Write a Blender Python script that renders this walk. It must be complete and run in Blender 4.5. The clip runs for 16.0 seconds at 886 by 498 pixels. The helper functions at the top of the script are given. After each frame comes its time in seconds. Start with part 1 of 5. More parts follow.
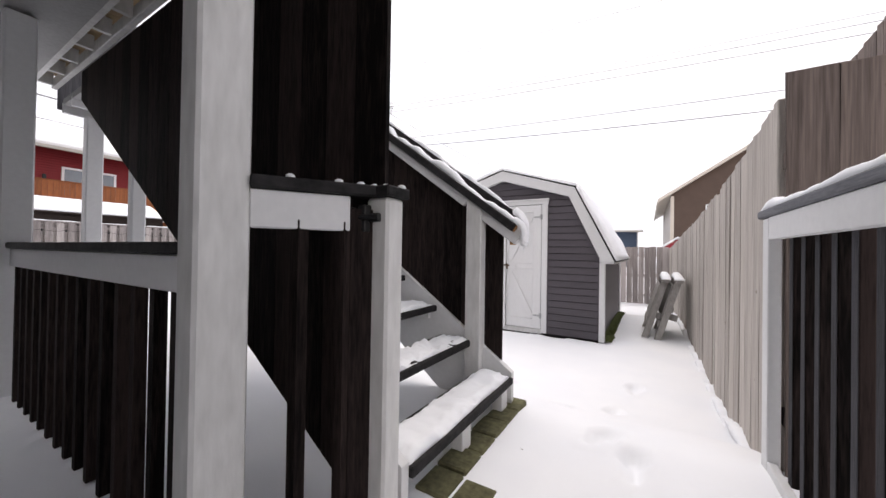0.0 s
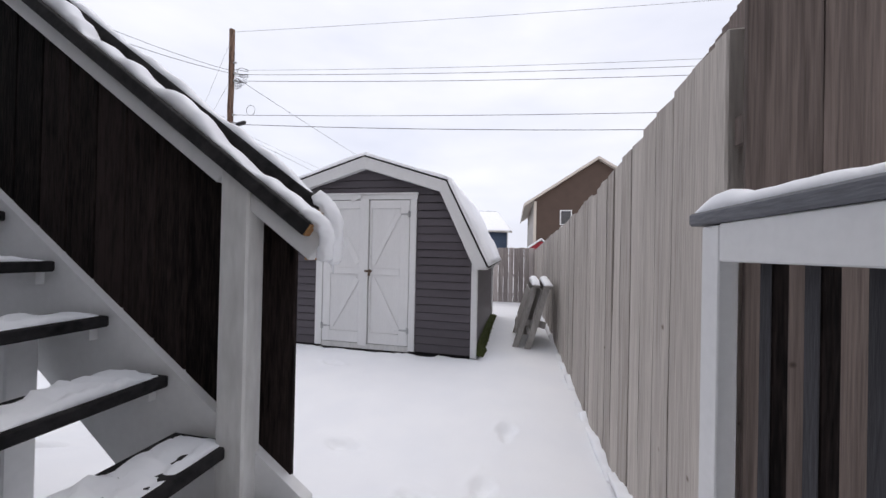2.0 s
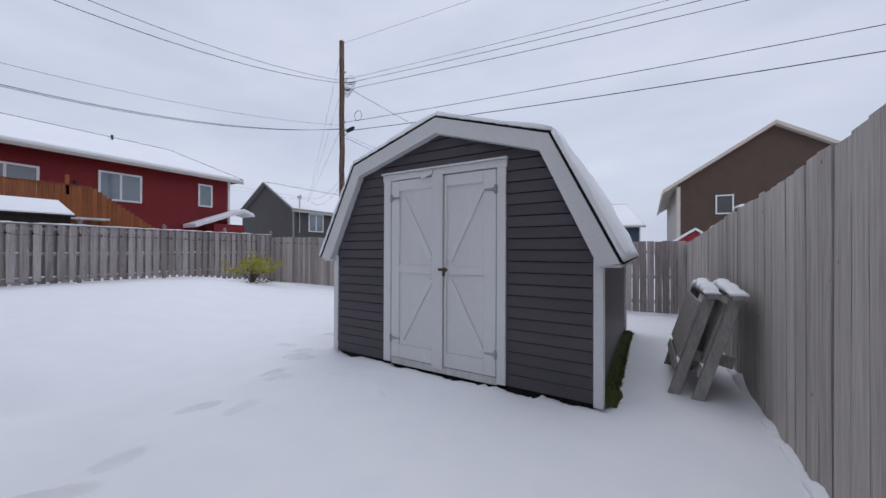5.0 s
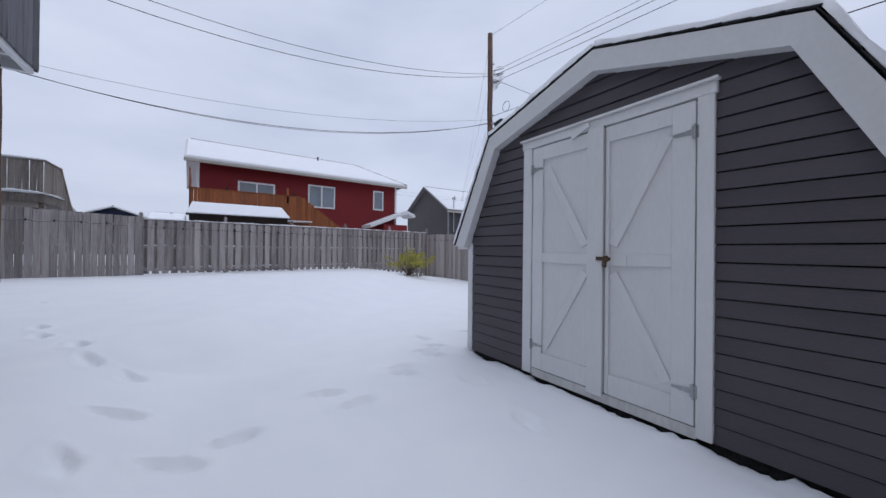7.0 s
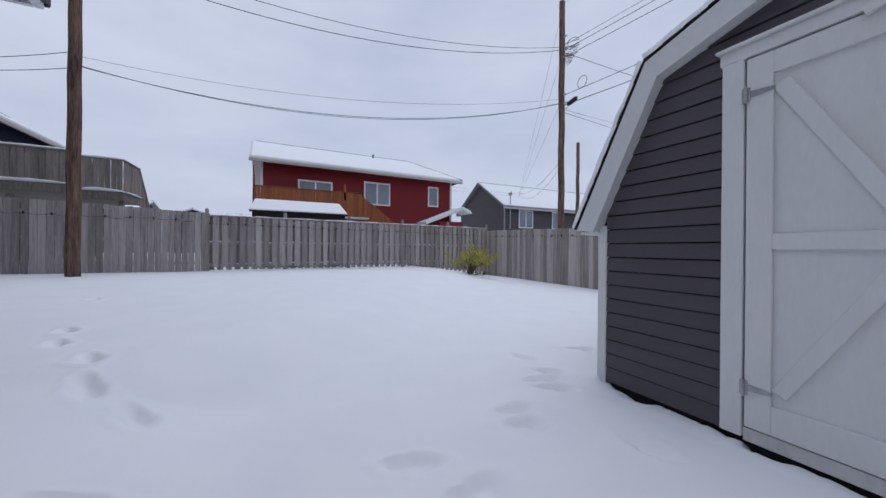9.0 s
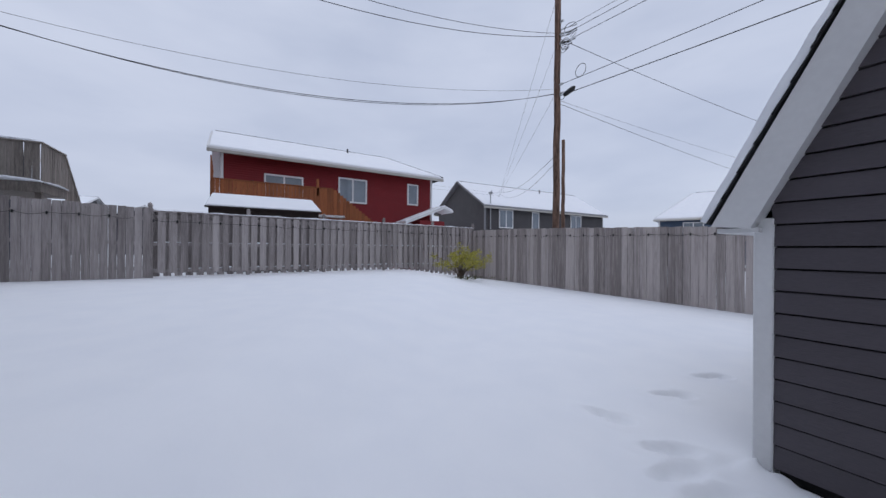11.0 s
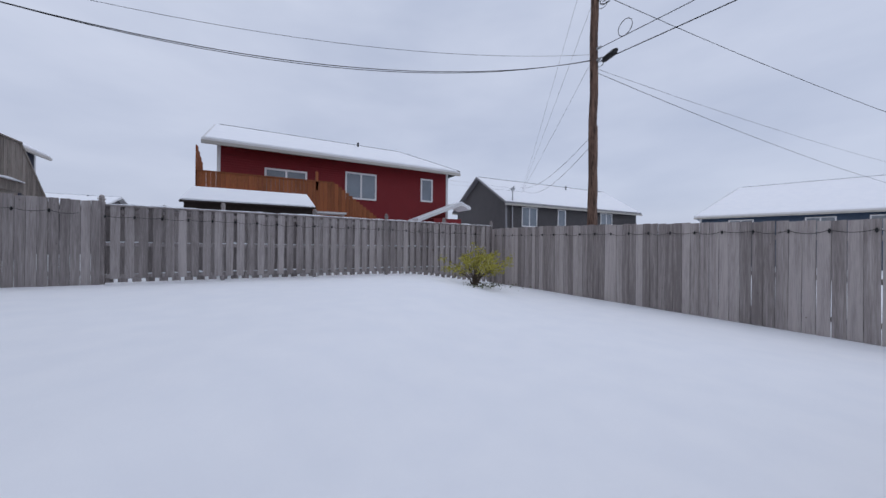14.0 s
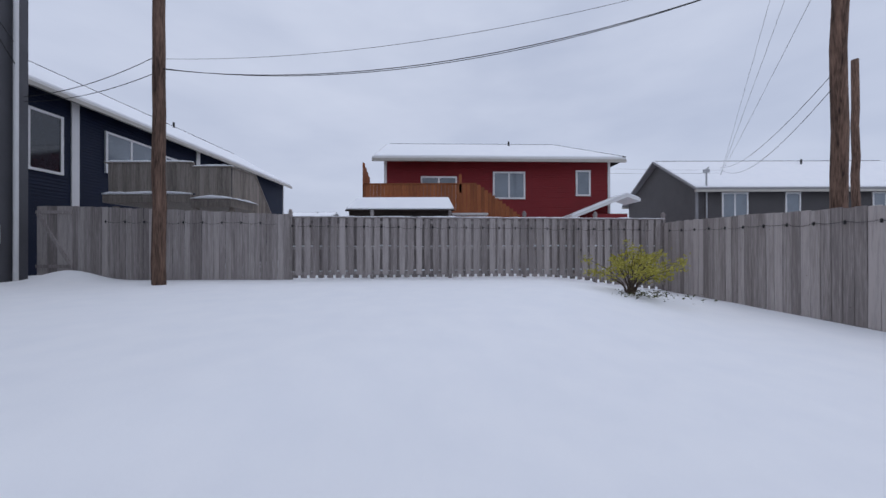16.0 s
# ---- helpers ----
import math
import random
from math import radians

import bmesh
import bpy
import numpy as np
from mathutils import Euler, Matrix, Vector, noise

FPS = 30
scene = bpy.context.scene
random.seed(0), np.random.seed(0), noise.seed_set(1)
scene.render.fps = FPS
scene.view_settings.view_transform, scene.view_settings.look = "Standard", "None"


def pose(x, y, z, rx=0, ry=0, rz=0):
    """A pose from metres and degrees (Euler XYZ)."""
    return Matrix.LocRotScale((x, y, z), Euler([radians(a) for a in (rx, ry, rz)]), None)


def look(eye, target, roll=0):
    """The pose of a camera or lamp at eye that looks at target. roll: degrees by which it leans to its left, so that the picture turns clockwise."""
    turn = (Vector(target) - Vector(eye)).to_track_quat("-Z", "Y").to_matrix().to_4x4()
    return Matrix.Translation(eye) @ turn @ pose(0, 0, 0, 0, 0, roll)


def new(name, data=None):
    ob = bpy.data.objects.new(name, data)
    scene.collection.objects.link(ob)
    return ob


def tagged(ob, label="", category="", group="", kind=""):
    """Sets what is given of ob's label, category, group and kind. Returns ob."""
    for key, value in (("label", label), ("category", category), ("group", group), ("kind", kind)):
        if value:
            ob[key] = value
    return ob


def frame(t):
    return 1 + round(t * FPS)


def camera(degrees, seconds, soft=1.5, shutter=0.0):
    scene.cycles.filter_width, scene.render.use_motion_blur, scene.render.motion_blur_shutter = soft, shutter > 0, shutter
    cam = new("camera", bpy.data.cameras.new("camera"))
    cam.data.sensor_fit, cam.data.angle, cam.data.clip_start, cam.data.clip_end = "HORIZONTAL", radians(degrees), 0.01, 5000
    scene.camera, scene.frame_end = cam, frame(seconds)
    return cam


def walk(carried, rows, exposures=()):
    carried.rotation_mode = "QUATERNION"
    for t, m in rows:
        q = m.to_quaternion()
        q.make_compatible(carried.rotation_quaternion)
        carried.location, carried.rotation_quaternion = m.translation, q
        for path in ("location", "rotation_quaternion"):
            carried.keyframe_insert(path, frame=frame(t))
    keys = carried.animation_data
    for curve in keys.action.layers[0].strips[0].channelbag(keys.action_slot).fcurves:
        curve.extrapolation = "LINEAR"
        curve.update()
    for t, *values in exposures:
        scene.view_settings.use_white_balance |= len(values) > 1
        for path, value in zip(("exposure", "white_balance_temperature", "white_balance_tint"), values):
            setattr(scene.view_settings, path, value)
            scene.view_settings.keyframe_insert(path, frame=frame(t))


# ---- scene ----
cam = camera(104.5, 16.0)
PATH = [
    (0, (1.471, -0.063, 1.403), (0.446, 1.654, 1.42), 0.9),
    (0.5, (1.443, 0.222, 1.421), (0.688, 2.074, 1.436), 0.8),
    (1, (1.438, 0.478, 1.457), (0.861, 2.392, 1.472), 0.6),
    (1.5, (1.43, 0.794, 1.484), (0.961, 2.738, 1.497), 1.0),
    (2, (1.404, 1.078, 1.502), (0.994, 3.036, 1.515), 1.2),
    (2.5, (1.356, 1.372, 1.509), (0.959, 3.332, 1.521), 1.7),
    (3, (1.348, 1.642, 1.482), (0.928, 3.597, 1.493), 0.9),
    (5.5, (1.182, 2.739, 1.338), (-0.038, 4.324, 1.348), 0.5),
    (6, (1.107, 2.879, 1.275), (-0.274, 4.325, 1.284), 0.6),
    (6.5, (0.97, 3.062, 1.265), (-0.535, 4.379, 1.274), 0.6),
    (7, (0.829, 3.244, 1.239), (-0.827, 4.365, 1.246), 0.6),
    (7.5, (0.615, 3.335, 1.187), (-1.135, 4.302, 1.19), 0.6),
    (8, (0.228, 3.402, 1.16), (-1.566, 4.285, 1.161), 0.6),
    (8.5, (-0.113, 3.399, 1.119), (-1.917, 4.264, 1.12), 0.6),
    (11, (-1.752, 3.504, 1.153), (-3.477, 4.516, 1.157), 0.4),
    (11.5, (-2.049, 3.618, 1.174), (-3.756, 4.661, 1.179), 0.4),
    (12, (-2.307, 3.811, 1.186), (-4.011, 4.857, 1.189), 0.0),
    (12.5, (-2.573, 4.0, 1.208), (-4.275, 5.049, 1.212), 0.2),
    (13, (-2.861, 4.256, 1.226), (-4.569, 5.296, 1.223), 0.5),
    (13.5, (-3.072, 4.49, 1.217), (-4.804, 5.491, 1.22), 0.6),
    (14, (-3.255, 4.76, 1.201), (-5.041, 5.66, 1.203), 0.5),
    (14.5, (-3.391, 5.039, 1.201), (-5.249, 5.78, 1.198), 0.3),
    (15, (-3.5, 5.288, 1.192), (-5.426, 5.828, 1.192), 0.2),
    (15.5, (-3.63, 5.533, 1.191), (-5.61, 5.818, 1.19), 0.3),
    (16, (-3.797, 5.791, 1.186), (-5.797, 5.777, 1.191), -0.1),
]
walk(cam, [(t, look(eye, target, roll)) for t, eye, target, roll in PATH],
     [(0.0, 1.16, 7700, 15), (1.5, 0.66, 7250, 14), (2.0, 0.71, 7150, 14), (3.0, 0.45, 7050, 14), (5.5, 0.18, 6400, 13), (7.0, 0.17, 6300, 13), (8.0, 0.06, 6300, 13), (12.0, 0.04, 6300, 13), (16.0, 0.02, 6300, 13)])

# ---- world, sun and exposure ----
world = bpy.data.worlds.new("overcast_sky")
scene.world = world
world.use_nodes = True
wn, wl = world.node_tree.nodes, world.node_tree.links
sky = wn.new("ShaderNodeTexSky")
sky.sky_type, sky.sun_disc = "NISHITA", False
sky.sun_elevation, sky.sun_rotation = radians(28), radians(150)
sky.air_density, sky.dust_density = 1.0, 3.0
coord = wn.new("ShaderNodeTexCoord")
cmap = wn.new("ShaderNodeMapping")
cmap.inputs["Scale"].default_value = (1.6, 1.6, 5.0)
cloud = wn.new("ShaderNodeTexNoise")
cloud.inputs["Scale"].default_value, cloud.inputs["Detail"].default_value = 1.3, 5.0
cramp = wn.new("ShaderNodeValToRGB")
cramp.color_ramp.elements[0].position, cramp.color_ramp.elements[0].color = 0.30, (5.25, 5.85, 7.15, 1)
cramp.color_ramp.elements[1].position, cramp.color_ramp.elements[1].color = 0.72, (6.8, 7.35, 8.5, 1)
cmix = wn.new("ShaderNodeMix")
cmix.data_type = "RGBA"
cmix.inputs["Factor"].default_value = 0.9
wl.new(coord.outputs["Generated"], cmap.inputs["Vector"])
wl.new(cmap.outputs["Vector"], cloud.inputs["Vector"])
wl.new(cloud.outputs["Fac"], cramp.inputs["Fac"])
wl.new(sky.outputs["Color"], cmix.inputs["A"])
wl.new(cramp.outputs["Color"], cmix.inputs["B"])
wsep = wn.new("ShaderNodeSeparateXYZ")
zramp = wn.new("ShaderNodeValToRGB")
zramp.color_ramp.elements[0].position, zramp.color_ramp.elements[0].color = 0.0, (0.9, 0.9, 0.91, 1)
zramp.color_ramp.elements[1].position, zramp.color_ramp.elements[1].color = 1.0, (1.15, 1.15, 1.14, 1)
zmid = zramp.color_ramp.elements.new(0.55)
zmid.color = (0.95, 0.95, 0.95, 1)
zmul = wn.new("ShaderNodeMix")
zmul.data_type, zmul.blend_type = "RGBA", "MULTIPLY"
zmul.inputs["Factor"].default_value = 1.0
wl.new(coord.outputs["Generated"], wsep.inputs[0])
wl.new(wsep.outputs["Z"], zramp.inputs["Fac"])
wl.new(cmix.outputs["Result"], zmul.inputs["A"])
wl.new(zramp.outputs["Color"], zmul.inputs["B"])
wl.new(zmul.outputs["Result"], wn["Background"].inputs["Color"])
wn["Background"].inputs["Strength"].default_value = 0.1

sun = new("sun", bpy.data.lights.new("sun", "SUN"))
sun.data.energy, sun.data.angle, sun.data.color = 0.34, radians(40), (1.0, 0.97, 0.93)
sun.matrix_world = look((0, 0, 30), (5, -9, 0))

# ---- materials ----


def mat(name, color, rough=0.7, vary=0.15, scale=4.0, stretch=(1, 1, 1), bump=0.2, fine=40.0, metal=0.0, tint=None, random_tone=0.0, spec=0.4, knots=0.0):
    """A surface with a coarse blotch, a fine grain, bump from the grain, and a tone that varies from piece to piece."""
    m = bpy.data.materials.new(name)
    m.use_nodes = True
    n, l = m.node_tree.nodes, m.node_tree.links
    b = n["Principled BSDF"]
    b.inputs["Roughness"].default_value, b.inputs["Metallic"].default_value = rough, metal
    b.inputs["Specular IOR Level"].default_value = spec
    tc = n.new("ShaderNodeTexCoord")
    mp = n.new("ShaderNodeMapping")
    mp.inputs["Scale"].default_value = stretch
    l.new(tc.outputs["Object"], mp.inputs["Vector"])
    oi = n.new("ShaderNodeObjectInfo")
    shift = n.new("ShaderNodeVectorMath")
    shift.operation = "SCALE"
    shift.inputs[0].default_value = (37.0, 53.0, 71.0)
    l.new(oi.outputs["Random"], shift.inputs["Scale"])
    add = n.new("ShaderNodeVectorMath")
    l.new(mp.outputs["Vector"], add.inputs[0])
    l.new(shift.outputs["Vector"], add.inputs[1])
    big = n.new("ShaderNodeTexNoise")
    big.inputs["Scale"].default_value, big.inputs["Detail"].default_value = scale, 4
    small = n.new("ShaderNodeTexNoise")
    small.inputs["Scale"].default_value, small.inputs["Detail"].default_value = fine, 6
    for x in (big, small):
        l.new(add.outputs["Vector"], x.inputs["Vector"])
    mixn = n.new("ShaderNodeMath")
    mixn.operation = "MULTIPLY_ADD"
    mixn.inputs[1].default_value, mixn.inputs[2].default_value = 0.5, 0.0
    l.new(small.outputs["Fac"], mixn.inputs[0])
    sm = n.new("ShaderNodeMath")
    sm.operation = "MULTIPLY_ADD"
    sm.inputs[1].default_value = 0.5
    l.new(big.outputs["Fac"], sm.inputs[0])
    l.new(mixn.outputs[0], sm.inputs[2])
    tone = n.new("ShaderNodeMath")
    tone.operation = "MULTIPLY_ADD"
    tone.inputs[1].default_value, tone.inputs[2].default_value = random_tone, -random_tone / 2
    l.new(oi.outputs["Random"], tone.inputs[0])
    tot = n.new("ShaderNodeMath")
    l.new(sm.outputs[0], tot.inputs[0])
    l.new(tone.outputs[0], tot.inputs[1])
    ramp = n.new("ShaderNodeValToRGB")
    dark = [c * (1 - vary) for c in color]
    lite = [min(1.0, c * (1 + vary)) for c in (tint or color)]
    ramp.color_ramp.elements[0].position, ramp.color_ramp.elements[0].color = 0.33, (*dark, 1)
    ramp.color_ramp.elements[1].position, ramp.color_ramp.elements[1].color = 0.67, (*lite, 1)
    l.new(tot.outputs[0], ramp.inputs["Fac"])
    if knots:
        kmap = n.new("ShaderNodeMapping")
        kmap.inputs["Scale"].default_value = (1, 1, 2.2)
        plain = n.new("ShaderNodeVectorMath")
        l.new(tc.outputs["Object"], plain.inputs[0])
        l.new(shift.outputs["Vector"], plain.inputs[1])
        l.new(plain.outputs["Vector"], kmap.inputs["Vector"])
        vor = n.new("ShaderNodeTexVoronoi")
        vor.inputs["Scale"].default_value = knots
        l.new(kmap.outputs["Vector"], vor.inputs["Vector"])
        kr = n.new("ShaderNodeValToRGB")
        kr.color_ramp.elements[0].position, kr.color_ramp.elements[0].color = 0.02, (0.40, 0.35, 0.32, 1)
        kr.color_ramp.elements[1].position, kr.color_ramp.elements[1].color = 0.06, (1, 1, 1, 1)
        l.new(vor.outputs["Distance"], kr.inputs["Fac"])
        mul = n.new("ShaderNodeMix")
        mul.data_type, mul.blend_type = "RGBA", "MULTIPLY"
        mul.inputs["Factor"].default_value = 1.0
        l.new(ramp.outputs["Color"], mul.inputs["A"])
        l.new(kr.outputs["Color"], mul.inputs["B"])
        l.new(mul.outputs["Result"], b.inputs["Base Color"])
    else:
        l.new(ramp.outputs["Color"], b.inputs["Base Color"])
    bp = n.new("ShaderNodeBump")
    bp.inputs["Strength"].default_value, bp.inputs["Distance"].default_value = bump, 0.01
    l.new(small.outputs["Fac"], bp.inputs["Height"])
    l.new(bp.outputs["Normal"], b.inputs["Normal"])
    return m


def siding_mat(name, color, course, rough=0.55, vary=0.12):
    """Lapped siding for far walls: shadow line and slope of each course as bump."""
    m = mat(name, color, rough, vary, 1.5, bump=0.1, spec=0.2)
    n, l = m.node_tree.nodes, m.node_tree.links
    tc = n.new("ShaderNodeTexCoord")
    sep = n.new("ShaderNodeSeparateXYZ")
    l.new(tc.outputs["Object"], sep.inputs[0])
    div = n.new("ShaderNodeMath")
    div.operation = "DIVIDE"
    div.inputs[1].default_value = course
    l.new(sep.outputs["Z"], div.inputs[0])
    fr = n.new("ShaderNodeMath")
    fr.operation = "FRACT"
    l.new(div.outputs[0], fr.inputs[0])
    inv = n.new("ShaderNodeMath")
    inv.operation = "SUBTRACT"
    inv.inputs[0].default_value = 1.0
    l.new(fr.outputs[0], inv.inputs[1])
    bp = n.new("ShaderNodeBump")
    bp.inputs["Strength"].default_value, bp.inputs["Distance"].default_value = 0.9, 0.02
    l.new(inv.outputs[0], bp.inputs["Height"])
    l.new(bp.outputs["Normal"], n["Principled BSDF"].inputs["Normal"])
    return m


def snow_mat():
    m = bpy.data.materials.new("snow")
    m.use_nodes = True
    n, l = m.node_tree.nodes, m.node_tree.links
    b = n["Principled BSDF"]
    b.inputs["Base Color"].default_value = (0.86, 0.88, 0.91, 1)
    b.inputs["Roughness"].default_value = 0.75
    b.inputs["Specular IOR Level"].default_value = 0.25
    tc = n.new("ShaderNodeTexCoord")
    a = n.new("ShaderNodeTexNoise")
    a.inputs["Scale"].default_value, a.inputs["Detail"].default_value = 2.2, 6
    c = n.new("ShaderNodeTexNoise")
    c.inputs["Scale"].default_value, c.inputs["Detail"].default_value = 60, 3
    l.new(tc.outputs["Object"], a.inputs["Vector"])
    l.new(tc.outputs["Object"], c.inputs["Vector"])
    ramp = n.new("ShaderNodeValToRGB")
    ramp.color_ramp.elements[0].position, ramp.color_ramp.elements[0].color = 0.3, (0.835, 0.855, 0.89, 1)
    ramp.color_ramp.elements[1].position, ramp.color_ramp.elements[1].color = 0.65, (0.87, 0.885, 0.91, 1)
    l.new(a.outputs["Fac"], ramp.inputs["Fac"])
    l.new(ramp.outputs["Color"], b.inputs["Base Color"])
    s = n.new("ShaderNodeMath")
    s.operation = "MULTIPLY_ADD"
    s.inputs[1].default_value = 0.12
    l.new(c.outputs["Fac"], s.inputs[0])
    l.new(a.outputs["Fac"], s.inputs[2])
    bp = n.new("ShaderNodeBump")
    bp.inputs["Strength"].default_value, bp.inputs["Distance"].default_value = 0.2, 0.02
    l.new(s.outputs[0], bp.inputs["Height"])
    l.new(bp.outputs["Normal"], b.inputs["Normal"])
    return m


def glass_mat(name, color=(0.05, 0.06, 0.07)):
    m = mat(name, color, 0.05, 0.3, 0.8, bump=0.0, spec=0.8)
    return m


SNOW = snow_mat()
WHITE = mat("white_paint", (0.67, 0.675, 0.68), 0.5, 0.05, 1.5, bump=0.06, fine=30)
DOOR_WHITE = mat("weathered_door_paint", (0.69, 0.695, 0.70), 0.5, 0.04, 2.5, (2.2, 2.2, 0.5), 0.16, 26, random_tone=0.12)
WHITE_WORN = mat("worn_white_paint", (0.58, 0.58, 0.57), 0.55, 0.16, 5.0, (1, 1, 0.25), 0.25, 30)
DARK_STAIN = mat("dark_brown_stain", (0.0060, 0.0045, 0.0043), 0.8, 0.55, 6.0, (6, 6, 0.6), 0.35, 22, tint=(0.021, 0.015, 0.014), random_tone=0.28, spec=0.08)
BLACK_STAIN = mat("black_stain", (0.011, 0.011, 0.012), 0.75, 0.45, 6.0, (1, 1, 1), 0.35, 30, tint=(0.024, 0.023, 0.024), spec=0.15)
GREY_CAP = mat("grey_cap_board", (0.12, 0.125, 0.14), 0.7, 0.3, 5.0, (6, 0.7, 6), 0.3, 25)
# grey of the balusters' lit faces, laid over the dark stain as colour
BALUSTER_LIT = mat("baluster_lit_grey", (0.050, 0.050, 0.056), 0.75, 0.3, 5.0, (6, 6, 0.7), 0.3, 25, random_tone=0.2, spec=0.2)
FENCE_GREY = mat("weathered_grey_boards", (0.285, 0.25, 0.24), 0.85, 0.28, 3.0, (7, 7, 0.55), 0.5, 16, tint=(0.36, 0.325, 0.312), random_tone=0.30, knots=4.0)
FENCE_WARM = mat("weathered_light_boards", (0.37, 0.33, 0.298), 0.85, 0.18, 3.0, (7, 7, 0.5), 0.45, 16, tint=(0.44, 0.405, 0.37), random_tone=0.20, knots=3.6)
FENCE_TALL = mat("brown_fence_boards", (0.108, 0.083, 0.074), 0.85, 0.32, 3.0, (7, 7, 0.5), 0.4, 16, tint=(0.15, 0.118, 0.105), random_tone=0.20, knots=5.0)
DECK_GREY = mat("greyed_deck_wood", (0.225, 0.196, 0.172), 0.85, 0.3, 3.0, (7, 7, 0.55), 0.4, 16, tint=(0.275, 0.243, 0.215), random_tone=0.22)
POST_GREY = mat("weathered_posts", (0.24, 0.23, 0.225), 0.85, 0.3, 3.0, (6, 6, 0.6), 0.4, 18, random_tone=0.2)
RAW_WOOD = mat("raw_lumber", (0.36, 0.26, 0.16), 0.75, 0.25, 3.0, (6, 6, 0.6), 0.3, 22)
POLE_WOOD = mat("pole_wood", (0.07, 0.038, 0.027), 0.9, 0.8, 2.2, (5, 5, 0.45), 0.7, 9, tint=(0.135, 0.083, 0.06))
SAW_WOOD = mat("grey_lumber", (0.30, 0.285, 0.27), 0.85, 0.3, 3.0, (5, 5, 1.2), 0.4, 16, random_tone=0.25)
SHED_GREY = mat("charcoal_vinyl_siding", (0.080, 0.071, 0.082), 0.5, 0.13, 1.5, (0.6, 1, 3), 0.15, 60, random_tone=0.14)
SHINGLE = mat("black_shingles", (0.025, 0.026, 0.028), 0.95, 0.4, 12, bump=0.6, fine=120)
GUTTER = mat("cream_gutter", (0.42, 0.40, 0.36), 0.5, 0.12, 2.0, bump=0.05)
METAL = mat("galvanised_metal", (0.42, 0.43, 0.44), 0.45, 0.2, 20, bump=0.1, metal=0.8)
RUST = mat("rusty_hasp", (0.12, 0.08, 0.055), 0.6, 0.4, 30, bump=0.3, metal=0.4)
BLACK = mat("black_metal", (0.012, 0.012, 0.013), 0.45, 0.2, 10, bump=0.1)
CABLE = mat("black_cable", (0.018, 0.018, 0.02), 0.6, 0.2, 10, bump=0.0)
RED_SIDING = siding_mat("red_siding", (0.20, 0.022, 0.025), 0.115)
GREY_SIDING = siding_mat("grey_siding", (0.085, 0.08, 0.082), 0.115)
NAVY_SIDING = siding_mat("navy_siding", (0.007, 0.012, 0.032), 0.13)
BLUE_SIDING = siding_mat("blue_siding", (0.07, 0.10, 0.15), 0.13)
BROWN_SIDING = siding_mat("brown_siding", (0.085, 0.057, 0.045), 0.115)
BEIGE_SIDING = siding_mat("beige_siding", (0.36, 0.335, 0.31), 0.115)
HOUSE_SIDING = siding_mat("charcoal_house_siding", (0.085, 0.085, 0.095), 0.115)
TRIM = mat("house_trim", (0.66, 0.66, 0.66), 0.5, 0.06, 2.0, bump=0.05)
TAN_TRIM = mat("tan_trim", (0.50, 0.45, 0.39), 0.5, 0.06, 2.0, bump=0.05)
ORANGE_WOOD = mat("orange_stained_wood", (0.27, 0.085, 0.028), 0.7, 0.28, 2.5, (5, 5, 0.6), 0.3, 14, random_tone=0.25)
DARK_BROWN = mat("dark_shed_wood", (0.035, 0.024, 0.02), 0.8, 0.3, 3, (1, 1, 4), 0.3, 12)
GLASS = glass_mat("window_glass", (0.16, 0.19, 0.22))
DARK_GLASS = glass_mat("dark_window_glass", (0.02, 0.024, 0.03))
SOFFIT = mat("grey_soffit_panel", (0.30, 0.30, 0.30), 0.7, 0.12, 2, bump=0.1)
LEAF = mat("yellow_green_leaves", (0.26, 0.26, 0.04), 0.6, 0.35, 9, bump=0.1, tint=(0.44, 0.39, 0.07))
DEAD_LEAF = mat("dull_green_leaves", (0.08, 0.085, 0.03), 0.7, 0.4, 9, bump=0.1)
DECK_DARK = mat("dark_weathered_boards", (0.085, 0.085, 0.095), 0.85, 0.35, 3.0, (7, 7, 0.55), 0.4, 16, tint=(0.12, 0.12, 0.13), random_tone=0.25)
TWIG = mat("twig_bark", (0.10, 0.075, 0.055), 0.9, 0.3, 20, bump=0.4)
GRASS = mat("wet_grass", (0.060, 0.075, 0.018), 0.9, 0.5, 20, bump=0.5)
DIRT = mat("mossy_stone", (0.10, 0.095, 0.05), 0.95, 0.5, 14, bump=0.6)
RED_PLASTIC = mat("red_plastic", (0.30, 0.02, 0.035), 0.5, 0.1, 4, bump=0.05)
ORANGE_END = mat("cut_wood_end", (0.33, 0.17, 0.07), 0.8, 0.25, 20, bump=0.2)

# ---- helpers for building ----


def bx(bm, x0, x1, y0, y1, z0, z1, m=None, bevel=0.0):
    """A box between two corners, turned by m, with bevelled edges if asked."""
    r = bmesh.ops.create_cube(bm, size=1.0, matrix=Matrix.LocRotScale(((x0 + x1) / 2, (y0 + y1) / 2, (z0 + z1) / 2), None, (abs(x1 - x0), abs(y1 - y0), abs(z1 - z0))))
    vs = r["verts"]
    if bevel:
        es = list({e for v in vs for e in v.link_edges})
        out = bmesh.ops.bevel(bm, geom=es, offset=bevel, segments=1, affect="EDGES")
        vs = list({v for f in out["faces"] for v in f.verts} | {v for v in vs if v.is_valid})
    if m is not None:
        bmesh.ops.transform(bm, matrix=m, verts=vs)
    return vs


